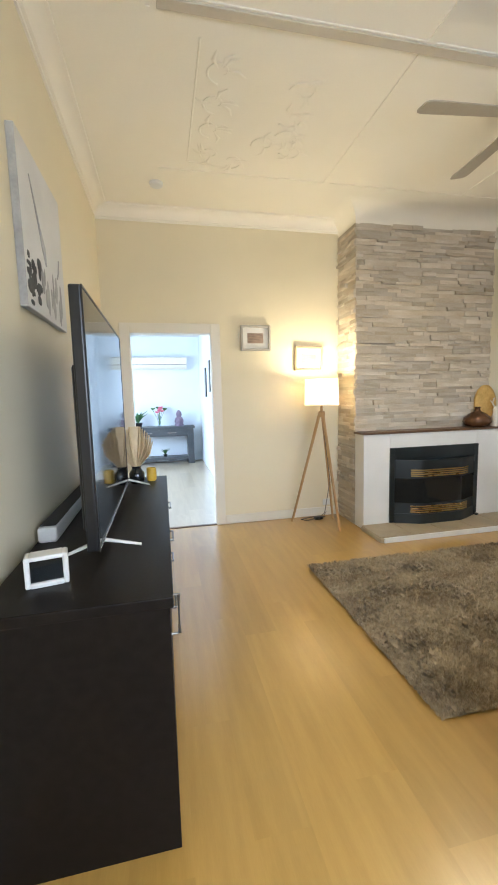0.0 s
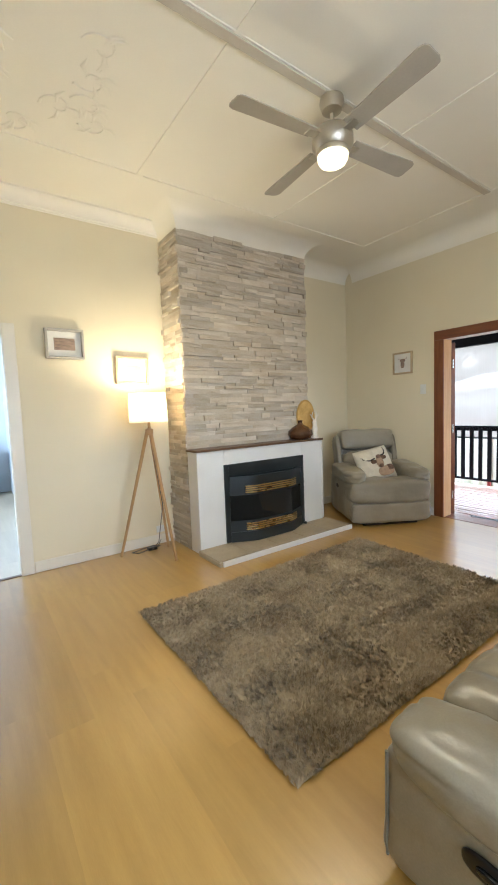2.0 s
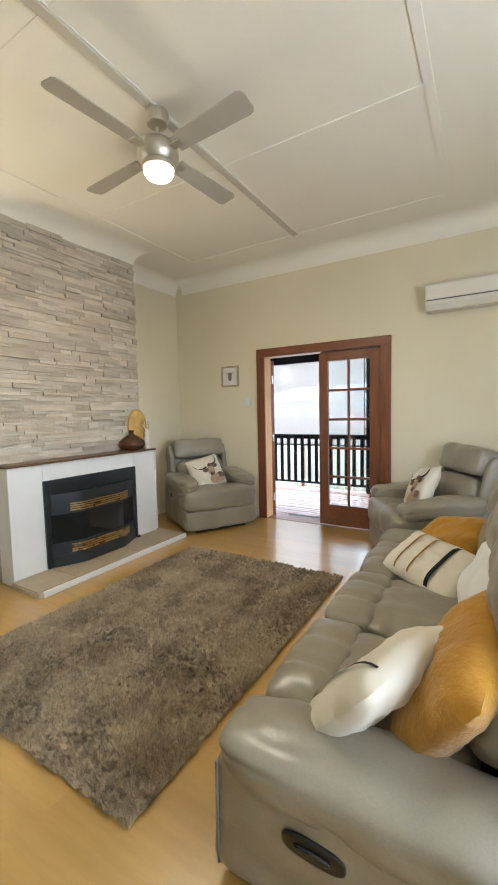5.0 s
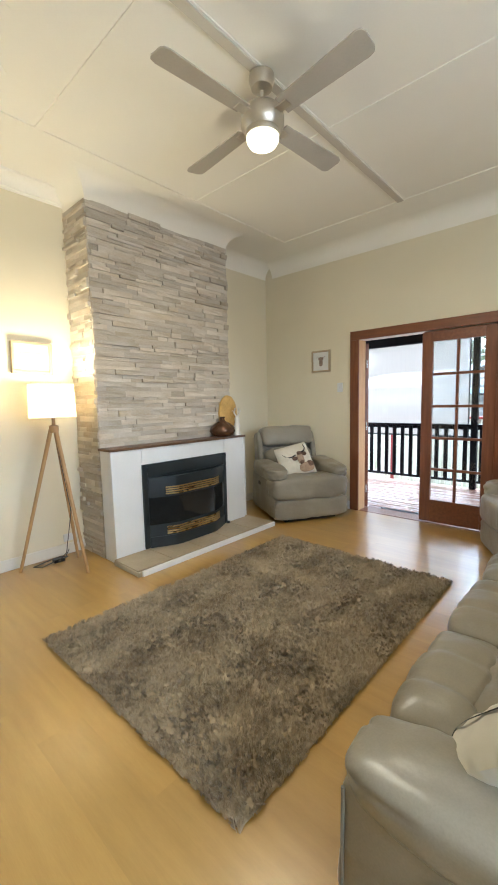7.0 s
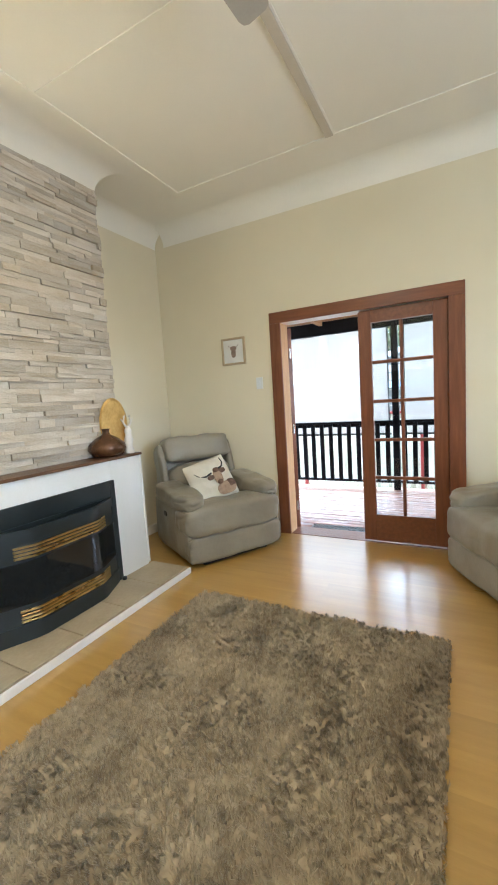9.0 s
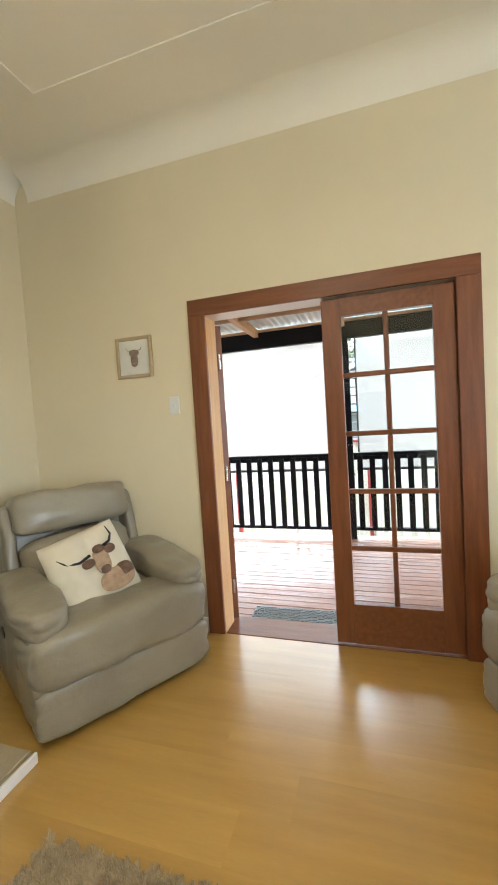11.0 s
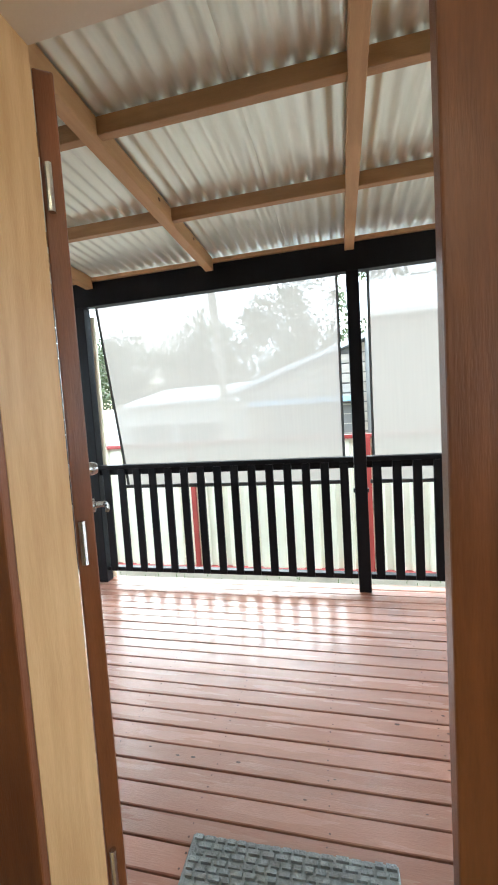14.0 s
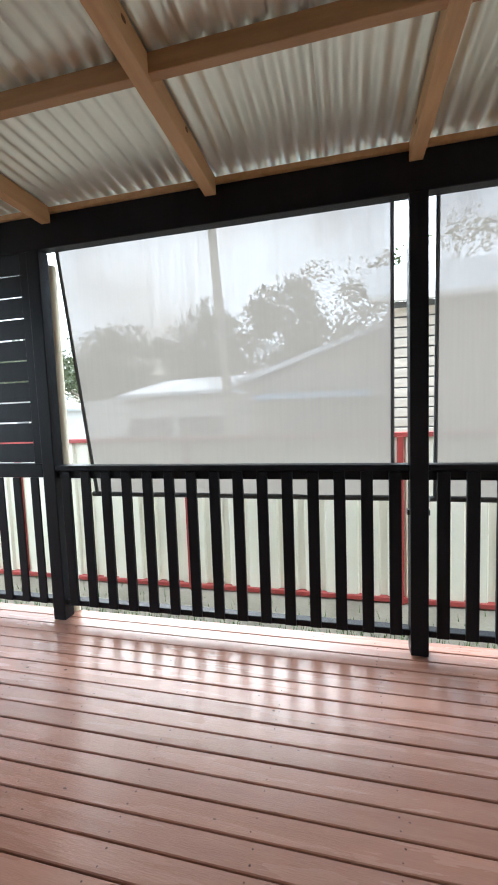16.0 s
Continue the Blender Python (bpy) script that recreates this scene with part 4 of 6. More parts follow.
def television():
    t = thing("television", "large flat black television standing on two pale feet", "television", (-0.262, 2.12, 0.83), 0)
    w, z0, z1 = 0.60, 0.035, 0.955
    bm = box(-0.028, 0.012, -w, w, z0, z1, 0.006, 2)
    part("casing", bm, PLASTIC, t, "black plastic casing")
    part("back_bulge", box(-0.058, -0.026, -w + 0.10, w - 0.10, z0 + 0.04, z1 - 0.25, 0.015, 2), PLASTIC, t)
    bm = box(0.0125, 0.0165, -w, -w + 0.008, z0, z1)
    box(0.0125, 0.0165, w - 0.008, w, z0, z1, bm=bm)
    box(0.0125, 0.0165, -w + 0.008, w - 0.008, z0, z0 + 0.018, bm=bm)
    box(0.0125, 0.0165, -w + 0.008, w - 0.008, z1 - 0.008, z1, bm=bm)
    part("bezel", bm, PLASTIC, t, "thin black bezel")
    part("bottom_strip", box(0.0170, 0.0205, -w + 0.004, w - 0.004, z0 + 0.002, z0 + 0.014, 0.001), CHROME, t, "thin silver strip under the screen")
    part("screen", box(0.0122, 0.0145, -w + 0.0085, w - 0.0085, z0 + 0.0185, z1 - 0.0085), DARKGLASS, t, "dark glossy screen")
    for y in (-0.50, 0.66):
        part("foot", tube([(-0.14, y - 0.06 if y < 0 else y - 0.16, 0.006), (-0.01, y, 0.04), (0.0, y + 0.01, 0.045), (0.15, y + 0.02 if y < 0 else y - 0.02, 0.006)], [0.008, 0.012, 0.012, 0.008], 8, None, 0.6), WHITEPLASTIC, t, "pale curved foot", 50)
    return t


tv_cabinet()
television()
s = thing("soundbar", "long dark soundbar with pale ends behind the television", "soundbar", (-0.485, 2.25, 0.83))
part("body", box(-0.04, 0.035, -0.48, 0.48, 0.0, 0.065, 0.012, 2), WHITEPLASTIC, s)
part("grille", box(-0.034, 0.03, -0.46, 0.46, 0.0655, 0.069, 0.001), BLACKCLOTH, s, "dark cloth grille")
s = thing("photo_cube", "white rounded box with a dark window on the cabinet", "ornament", (-0.385, 1.385, 0.83), 12)
bm = box(-0.062, -0.046, -0.03, 0.03, 0.0, 0.10, 0.006, 2)
box(0.046, 0.062, -0.03, 0.03, 0.0, 0.10, 0.006, 2, bm=bm)
box(-0.048, 0.048, -0.03, 0.03, 0.0, 0.016, 0.004, 2, bm=bm)
box(-0.048, 0.048, -0.03, 0.03, 0.086, 0.10, 0.004, 2, bm=bm)
part("rim", bm, WHITEPLASTIC, s)
part("window", box(-0.047, 0.047, -0.018, 0.022, 0.015, 0.087), DARKGLASS, s, "dark glossy window")
v = thing("dried_palm_vase", "dark glass vase with a fan of dried palm beside the television", "vase", (-0.20, 2.86, 0.83))
part("vase", lathe([(0.035, 0), (0.05, 0.02), (0.052, 0.07), (0.03, 0.105), (0.034, 0.12), (0.026, 0.12), (0.02, 0.10), (0, 0.09)], 22), DARKGLASS, v, "", 45)
for k in range(17):
    a = radians(-44 + 88 * k / 16)
    bm = bmesh.new()
    l = 0.27 + 0.03 * math.cos(a * 2.2)
    tube([(0, 0, 0.09), (0.5 * l * math.sin(a), 0.01 * (k % 2), 0.09 + 0.6 * l * math.cos(a)), (0.62 * l * math.sin(a), 0.01 * (k % 2), 0.09 + l * math.cos(a))], [0.008, 0.046, 0.024], 6, bm, 0.2)
    part("palm_blade", bm, DRIED, v, "", 60)
v = thing("amber_candle", "amber glass candle jar beside the vase", "candle", (-0.105, 2.93, 0.83))
part("jar", lathe([(0.03, 0), (0.034, 0.01), (0.034, 0.085), (0.03, 0.09), (0.028, 0.07), (0, 0.07)], 20), AMBER, v, "", 45)


# ---------------------------------------------------------------- upholstery
def recliner(at, turn, label):
    """Faces -y in its own axes."""
    c = thing("recliner_armchair", label, "armchair", group="recliner armchairs", m=pose(*at, 0, 0, turn) @ Matrix.Diagonal((1.10, 1.05, 1.0, 1.0)))
    part("base", box(-0.30, 0.30, -0.36, 0.34, 0.0, 0.07, 0.01), PLASTIC, c, "dark steel base")
    for x in (-0.345, 0.345):
        part("arm_body", soft(0.17, 0.76, 0.49, (x, 0.0, 0.295), 7, 9, 0.010, (0.05, 0.0, 0), x), LEATHER, c, "", 60)
        part("arm_pad", soft(0.225, 0.68, 0.17, (0, 0, 0), 4.0, 10, 0.016, (0, 0, 0.08), x + 2), LEATHER, c, "padded armrest", 60, pose(x, -0.06, 0.565, 4, 0, 0))
    part("seat", soft(0.54, 0.52, 0.24, (0, -0.02, 0.385), 4.5, 10, 0.020, (0, 0.0, 0.14), 3.1, pinch=((0, 0.0, 0.06),)), LEATHER, c, "", 60)
    part("front_roll", soft(0.87, 0.33, 0.275, (0, -0.275, 0.385), 5.5, 11, 0.011, (0, 0.05, 0.08), 5.2, pinch=((0, 0.0, 0.07),)), LEATHER, c, "broad rounded seat front with a centre seam", 60)
    part("footrest", soft(0.85, 0.14, 0.235, (0, -0.345, 0.155), 8, 9, 0.008, (0, 0.04, 0), 7.3, pinch=((0, 0.0, 0.05),)), LEATHER, c, "folded footrest panel", 60)
    tilt = pose(0, 0.22, 0.40, -13, 0, 0)
    part("lumbar", soft(0.60, 0.20, 0.40, (0, 0, 0.20), 4.5, 10, 0.020, (0, 0.22, 0), 9.1), LEATHER, c, "", 60, tilt)
    part("headrest", soft(0.64, 0.21, 0.25, (0, -0.01, 0.54), 7.0, 10, 0.010, (0, 0.24, 0), 11.7), LEATHER, c, "padded headrest", 60, tilt)
    for x in (-0.335, 0.335):
        part("back_wing", soft(0.075, 0.17, 0.50, (x, 0.05, 0.36), 4, 8, 0.008, (0, 0.1, 0), x + 6), LEATHER, c, "narrow padded side of the back", 60, tilt)
    part("back_shell", soft(0.68, 0.10, 0.64, (0, 0.11, 0.33), 6, 8, 0.006, (0, 0.2, 0), 1.7), LEATHER, c, "", 60, tilt)
    part("recess", soft(0.014, 0.085, 0.05, (-0.434, 0.05, 0.40), 3, 5), PLASTIC, c, "dark lever recess", 50)
    return c


def cow_cushion(m):
    c = thing("scatter_cushion", "square cream cushion printed with a long-horned cow", "cushion", m=m, group="cow print cushions")
    part("cover", puff(0.42, 0.42, 0.14, 1.3), CREAM, c, "", 60)

    def face_y(x, z):
        u, v = x / 0.21, z / 0.21
        return -0.070 * max(0.0, (1 - u ** 4) * (1 - v ** 4)) ** 0.55 - 0.010

    def blob(w, h, x, z, lift=0.0):
        return soft(w, 0.012, h, (x, face_y(x, z) - lift, z), 2.4, 6, 0.004, seed=x * 9)

    part("print_chest", blob(0.19, 0.12, 0.085, -0.12), TANFUR, c, "tan printed shaggy chest", 60)
    part("print_mane", blob(0.10, 0.10, 0.135, -0.10, 0.004), BROWNFUR, c, "brown printed mane", 60)
    part("print_face", blob(0.085, 0.15, 0.045, 0.0, 0.003), TANFUR, c, "tan printed cow face", 60)
    for x, z in ((-0.025, 0.015), (0.105, 0.045)):
        part("print_ear", blob(0.07, 0.05, x, z, 0.005), BROWNFUR, c, "brown printed ear", 60)
    part("print_forelock", blob(0.06, 0.05, 0.05, 0.065, 0.005), BROWNFUR, c, "brown printed forelock", 60)
    part("print_nose", blob(0.052, 0.045, 0.045, -0.05, 0.007), BROWNFUR, c, "dark printed nose", 60)
    for pts in (((0.0, 0.055), (-0.06, 0.040), (-0.12, 0.055), (-0.155, 0.105)), ((0.085, 0.075), (0.125, 0.085), (0.150, 0.12), (0.145, 0.175))):
        part("print_horn", tube([(x, face_y(x, z), z) for x, z in pts], [0.009, 0.008, 0.006, 0.002], 6), BLACKCLOTH, c, "dark printed horn", 60)
    return c


CH1, CH2 = (4.29, 3.46, 0), (4.22, 0.86, 0)
recliner(CH1, -30, "grey-beige leather recliner armchair in the corner by the fireplace")
recliner(CH2, -150, "grey-beige leather recliner armchair at the sofa's end")
cow_cushion(pose(*CH1, 0, 0, -30) @ pose(-0.07, -0.11, 0.655, -28, -12, 0))
cow_cushion(pose(*CH2, 0, 0, -150) @ pose(0.06, -0.10, 0.675, -28, -10, 0))


def sofa():
    """Faces +y; three seats."""
    s = thing("sofa", "long grey-beige leather three-seat recliner sofa", "sofa", (0, 0, 0))
    x0, x1, yf, yb = 1.12, 3.52, 1.10, 0.14
    part("base", box(x0 + 0.06, x1 - 0.06, yb + 0.06, yf - 0.06, 0.0, 0.08, 0.01), PLASTIC, s, "dark base")
    for x, sgn in ((x0 + 0.14, 1), (x1 - 0.14, -1)):
        part("arm_body", soft(0.27, yf - yb - 0.02, 0.36, (x, (yf + yb) / 2 + 0.004, 0.225), 16, 14, 0.012, (0.04, 0, 0), x), LEATHER, s, "", 60)
        part("arm_pad", soft(0.30, yf - yb - 0.01, 0.15, (x, (yf + yb) / 2 + 0.002, 0.40), 4.2, 13, 0.012, (0, 0, 0.08), x + 3), LEATHER, s, "broad padded armrest", 60)
        part("arm_front_seam", tube([(x - sgn * 0.128, yf - 0.028, 0.06), (x - sgn * 0.129, yf - 0.027, 0.22), (x - sgn * 0.128, yf - 0.028, 0.385)], 0.005, 6), PIPING, s, "dark seam piping")
    lo, hi = x0 + 0.275, x1 - 0.275
    w = (hi - lo) / 3
    for k in range(3):
        cx = lo + w * (k + 0.5)
        part("seat_cushion", soft(w - 0.004, 0.52, 0.20, (cx, 0.66, 0.335), 5.5, 12, 0.014, (0, 0, 0.20), cx, pinch=((1, 0.10, 0.05),)), LEATHER, s, "", 60)
        part("seat_front", soft(w - 0.004, 0.25, 0.235, (cx, 0.965, 0.335), 5.0, 14, 0.012, (0, 0.10, 0.10), cx + 4, pinch=((0, -w / 6, 0.10), (0, w / 6, 0.10))), LEATHER, s, "quilted seat front roll", 60)
        part("footrest", soft(w - 0.006, 0.08, 0.20, (cx, 1.045, 0.15), 6, 8, 0.006, (0, 0.12, 0), cx + 5), LEATHER, s, "folded footrest panel", 60)
        tilt = pose(cx, 0.36, 0.42, 12, 0, 0)
        part("back_cushion", soft(w - 0.006, 0.20, 0.36, (0, 0, 0.16), 4.2, 11, 0.016, (0, 0.2, 0), cx + 7), LEATHER, s, "", 60, tilt)
        part("head_cushion", soft(w - 0.004, 0.22, 0.25, (0, 0.0, 0.45), 3.6, 11, 0.016, (0, 0.2, 0), cx + 8), LEATHER, s, "padded head cushion", 60, tilt)
    part("back_shell", soft(hi - lo + 0.2, 0.14, 0.80, ((lo + hi) / 2, 0.20, 0.48), 8, 8, 0.006), LEATHER, s, "", 60)
    lever = part("lever_plate", soft(0.016, 0.175, 0.062, (x0 - 0.004, 0.765, 0.292), 3, 7), PLASTIC, s, "black recliner lever plate", 50)
    part("lever", soft(0.016, 0.10, 0.022, (x0 - 0.014, 0.765, 0.295), 3, 5), DARKGLASS, lever, "", 50)
    return s


sofa()


def plain_cushion(m, material, label, w=0.45, h=0.45, thick=0.17, seed=0.0, stripes=()):
    c = thing("scatter_cushion", label, "cushion", m=m, group="scatter cushions on the sofa")
    part("cover", puff(w, h, thick, seed), material, c, "", 60)
    side = -1
    if stripes:
        for x, wide, mt in stripes:
            bm = bmesh.new()
            rows = []
            for k in range(25):
                v = -0.96 + 1.92 * k / 24
                pair = []
                for xx in (x - wide / 2, x + wide / 2):
                    u = xx / (w / 2)
                    body = max(0.0, (1 - u ** 4) * (1 - v ** 4)) ** 0.55
                    pair.append(bm.verts.new((xx, side * (thick / 2 * body + 0.010), v * h / 2 * (1 - 0.07 * (1 - u * u)))))
                rows.append(pair)
            for a, b in zip(rows, rows[1:]):
                bm.faces.new((a[0], a[1], b[1], b[0]))
            bmesh.ops.solidify(bm, geom=bm.faces[:], thickness=0.002)
            part("stripe", bm, mt, c, "woven stripe", 60)
    return c


def lying(at, along, normal):
    """A pose with local x along and local y against the normal of a cushion's upper face."""
    n = Vector(normal).normalized()
    x = Vector(along) - n * Vector(along).dot(n)
    x.normalize()
    y = -n
    z = x.cross(y)
    return Matrix.Translation(at) @ Matrix((x, y, z)).transposed().to_4x4()


plain_cushion(lying((1.49, 0.70, 0.53), (0.93, -0.37, 0.0), (0.24, 0.72, 0.65)), CREAM, "cream cotton cushion with a dark stripe against the sofa arm", 0.48, 0.42, 0.15, 0.4, ((-0.13, 0.012, BLACKCLOTH),))
plain_cushion(lying((1.575, 0.485, 0.585), (0.94, -0.27, 0.20), (0.0, 0.84, 0.54)), MUSTARD, "mustard yellow tufted cushion on the sofa", 0.52, 0.47, 0.18, 2.1)
plain_cushion(lying((2.68, 0.67, 0.515), (-0.62, -0.72, 0.0), (-0.45, 0.30, 0.84)), CREAM, "oblong cream cushion with ochre and black stripes", 0.52, 0.34, 0.14, 3.7, ((-0.13, 0.012, MUSTARD), (-0.03, 0.012, MUSTARD), (0.11, 0.026, BLACKCLOTH)))
plain_cushion(lying((3.12, 0.60, 0.54), (-0.5, -0.8, 0.1), (-0.30, 0.35, 0.88)), MUSTARD, "mustard yellow cushion at the sofa's far end", 0.46, 0.44, 0.17, 5.3)
plain_cushion(lying((2.20, 0.35, 0.66), (1, 0, 0.05), (-0.1, 0.85, 0.5)), WHITE, "plump white cushion leaning on the sofa back", 0.52, 0.46, 0.20, 6.9)


# ---------------------------------------------------------------- shag rug
def shag_rug():
    g = thing("rug", "thick brown-grey mottled shag rug on the laminate floor", "rug")
    x0, x1, y0, y1 = 1.09, 3.41, 1.415, 3.02
    part("backing", box(x0 + 0.01, x1 - 0.01, y0 + 0.01, y1 - 0.01, 0.0015, 0.014, 0.004), RUG, g)
    rs = np.random.RandomState(7)
    clumps, per = 21000, 9
    n = clumps * per
    cx, cy = rs.uniform(x0, x1, clumps), rs.uniform(y0, y1, clumps)
    drift = sum(np.sin(cx * a + cy * b + c) for a, b, c in rs.uniform(-22, 22, (10, 3))) / 3.5
    lay_way, lay_far = rs.uniform(0, 6.283, clumps) * 0.55 + drift * 1.4, rs.uniform(0.004, 0.020, clumps)
    tall = rs.uniform(0.013, 0.024, clumps)
    own = np.repeat(np.arange(clumps), per)
    px, py = cx[own] + rs.normal(0, 0.0042, n), cy[own] + rs.normal(0, 0.0042, n)
    px, py = np.clip(px, x0, x1), np.clip(py, y0, y1)
    ang = lay_way[own] + rs.normal(0, 0.45, n)
    hgt, lean, wid = tall[own] * rs.uniform(0.8, 1.1, n), lay_far[own] * rs.uniform(0.7, 1.3, n), rs.uniform(0.0010, 0.0021, n)
    c, s_ = np.cos(ang), np.sin(ang)
    base = np.stack([px, py, np.full(n, 0.010)], 1)
    side = np.stack([-s_ * wid, c * wid, np.zeros(n)], 1)
    tip = base + np.stack([c * lean, s_ * lean, hgt], 1)
    tip[:, 0], tip[:, 1] = np.clip(tip[:, 0], x0 - 0.012, x1 + 0.012), np.clip(tip[:, 1], y0 - 0.012, y1 + 0.012)
    verts = np.empty((n * 4, 3))
    verts[0::4], verts[1::4], verts[2::4], verts[3::4] = base - side, base + side, tip + side * 0.7, tip - side * 0.7
    faces = np.arange(n * 4).reshape(n, 4)
    ob = part("tufting", from_arrays("tufting", verts.tolist(), faces.tolist(), RUG), None, g, "long tufted wool pile")
    tagged(ob, kind="stuff")
    return g


shag_rug()

# ---------------------------------------------------------------- French door to the veranda
dr = tagged(thing("door_2", "reddish cedar door frame to the veranda, one leaf open", "door frame"), kind="structure")
part("architrave", box(XE - 0.022, XE - 0.001, YD1, YD1 + 0.113, 0, 2.095, 0.004, 2), CEDAR, dr, "varnished cedar architrave")
part("architrave", box(XE - 0.022, XE - 0.001, YD0 - 0.12, YD0, 0, 2.095, 0.004, 2), CEDAR, dr, "varnished cedar architrave")
part("head_architrave", box(XE - 0.022, XE - 0.001, YD0 - 0.12, YD1 + 0.113, 2.095, 2.20, 0.004, 2), CEDAR_H, dr, "varnished cedar head architrave")
# daylit side: lighter colour than the cedar jamb opposite
part("jamb", box(XE - 0.002, WE + 0.01, YD1, YD1 + 0.024, DECK, 2.12), HONEY_LIT, dr, "timber door jamb lightened to honey for daylight")
part("jamb", box(XE - 0.002, WE + 0.01, YD0 - 0.024, YD0, DECK, 2.12), CEDAR, dr, "cedar door jamb")
part("head_jamb", box(XE - 0.002, WE + 0.01, YD0, YD1, 2.096, 2.119), TRIM, dr, "cream painted door head")
part("threshold", box(XE - 0.004, WE + 0.085, YD0, YD1, -0.07, 0.004, 0.006, 2), CEDAR_H, dr, "worn cedar threshold")


def glazed_leaf(m, label, handle=False, wide=0.695, tall=2.06):
    """Hinge at the origin, leaf along +x, thickness along y."""
    d = thing("glazed_door", label, "door", m=m, group="glazed veranda doors")
    t, st, top, bot = 0.021, 0.110, 0.10, 0.245
    for x0, x1 in ((0, st), (wide - st, wide)):
        part("stile", box(x0, x1, -t, t, 0.0, tall, 0.004, 2), CEDAR, d)
    part("top_rail", box(st, wide - st, -t, t, tall - top, tall), CEDAR_H, d)
    part("bottom_rail", box(st, wide - st, -t, t, 0.0, bot), CEDAR_H, d)
    gx0, gx1, gz0, gz1 = st, wide - st, bot, tall - top
    bar = 0.028
    zs = [gz0 + (gz1 - gz0) * k / 5 for k in range(6)]
    for z in zs[1:-1]:
        part("glazing_bar", box(gx0, gx1, -t * 0.8, t * 0.8, z - bar / 2, z + bar / 2, 0.005), CEDAR_H, d)
    mid = (gx0 + gx1) / 2
    for a, b in zip(zs, zs[1:]):
        a2, b2 = a + (bar / 2 if a != gz0 else 0), b - (bar / 2 if b != gz1 else 0)
        part("glazing_bar", box(mid - bar / 2, mid + bar / 2, -t * 0.78, t * 0.78, a2, b2, 0.005), CEDAR, d)
        for c, e in ((gx0, mid - bar / 2), (mid + bar / 2, gx1)):
            pane = part("pane", box(c + 0.001, e - 0.001, -0.002, 0.002, a2 + 0.001, b2 - 0.001), GLASS, d, "clear glass pane")
            pane.visible_shadow = False
    if handle:
        x = wide - 0.055
        for s in (-1, 1):
            part("lock", lathe([(0.026, 0), (0.026, 0.012), (0.018, 0.03), (0, 0.032)], 18), CHROME, d, "round steel deadlock", 45, pose(x, s * t, 1.14, 90 if s < 0 else -90, 0, 0))
            h = part("handle_plate", lathe([(0.027, 0), (0.027, 0.008), (0.012, 0.012), (0.011, 0.045), (0, 0.045)], 18), CHROME, d, "steel lever handle", 45, pose(x, s * t, 1.0, 90 if s < 0 else -90, 0, 0))
            part("lever", tube([(x, s * (t + 0.045), 1.0), (x - 0.05, s * (t + 0.05), 1.002), (x - 0.115, s * (t + 0.047), 0.998)], [0.010, 0.009, 0.008], 10), CHROME, d, "steel lever", 50)
    return d


glazed_leaf(pose(4.825, YD0 + 0.003, 0.018, 0, 0, 90), "closed cedar glazed door leaf with ten panes", wide=0.711)
part("door_stop", box(4.850, 4.872, YD0 + 0.0005, YD0 + 0.030, 0.006, 2.095), CEDAR, dr, "cedar door stop")
part("door_stop", box(4.850, 4.872, YD0 + 0.031, 2.152, 2.055, 2.095), CEDAR_H, dr, "cedar door stop")
glazed_leaf(pose(4.985, 2.878, 0.008, 0, 0, 35.5), "cedar glazed door leaf standing open onto the veranda", True)
for z in (0.25, 1.05, 1.82):
    part("hinge", tube([(WE + 0.022, YD1 - 0.012, z - 0.05), (WE + 0.022, YD1 - 0.012, z + 0.05)], 0.008, 8), CHROME, dr, "steel butt hinge")
sw = thing("light_switch", "cream light switch plate beside the veranda door", "light switch", (XE, 3.147, 1.54))
part("plate", box(-0.009, 0.0, -0.036, 0.036, -0.058, 0.058, 0.003, 2), WHITEPLASTIC, sw)
part("rocker", box(-0.014, -0.009, -0.008, 0.008, -0.012, 0.012, 0.002), WHITEPLASTIC, sw)

# ---------------------------------------------------------------- veranda
PX = 7.262
YV0, YV1 = -2.3, 6.60
deck = tagged(thing("deck", "reddish stained timber veranda deck with open joints", "deck"), kind="structure")
part("bearers", box(WE + 0.002, 7.37, YV0, YV1, DECK - 0.20, DECK - 0.045), MORTAR, deck, "dark shadowed framing under the boards")
part("fascia_board", box(7.375, 7.40, YV0, YV1, DECK - 0.22, DECK - 0.03), JASPER, deck)
structure("wall_outside", box(WE, WE + 0.02, YD1 + 0.03, YV1, DECK, 3.05), BOARD, "painted outside wall of the house", "wall")
structure("wall_outside", box(WE, WE + 0.02, YV0, YD0 - 0.03, DECK, 3.05), BOARD, "painted outside wall of the house", "wall")


def doormat():
    d = thing("doormat", "grey ribbed fibre doormat on the deck outside the door", "doormat", (5.19, 2.51, DECK), 1.5)
    part("base", box(-0.165, 0.165, -0.325, 0.325, 0.002, 0.010, 0.003), MATFIBRE, d)
    r = random.Random(2)
    for k in range(15):
        x = -0.152 + k * 0.0217
        bm = bmesh.new()
        y = -0.318
        while y < 0.30:
            l = r.uniform(0.02, 0.04)
            box(x - 0.007, x + 0.007, y, min(y + l, 0.318), 0.0105, r.uniform(0.016, 0.021), bm=bm)
            y += l + 0.009
        part("rib", bm, MATFIBRE, d)
    return d


doormat()


def veranda_post(y, ties=False):
    p = thing("veranda_post", "square black stained timber veranda post", "post", (PX, y, DECK), 0, "veranda posts")
    part("post", box(-0.045, 0.045, -0.045, 0.045, 0.0, 2.373, 0.005, 2), BLACKPOST, p)
    if ties:
        for s in (-1, 1):
            part("blind_tie", box(-0.02, 0.02, s * 0.05 - 0.006, s * 0.05 + 0.006, 0.76, 0.79, 0.002), PLASTIC, p, "small black blind tie")
    return p


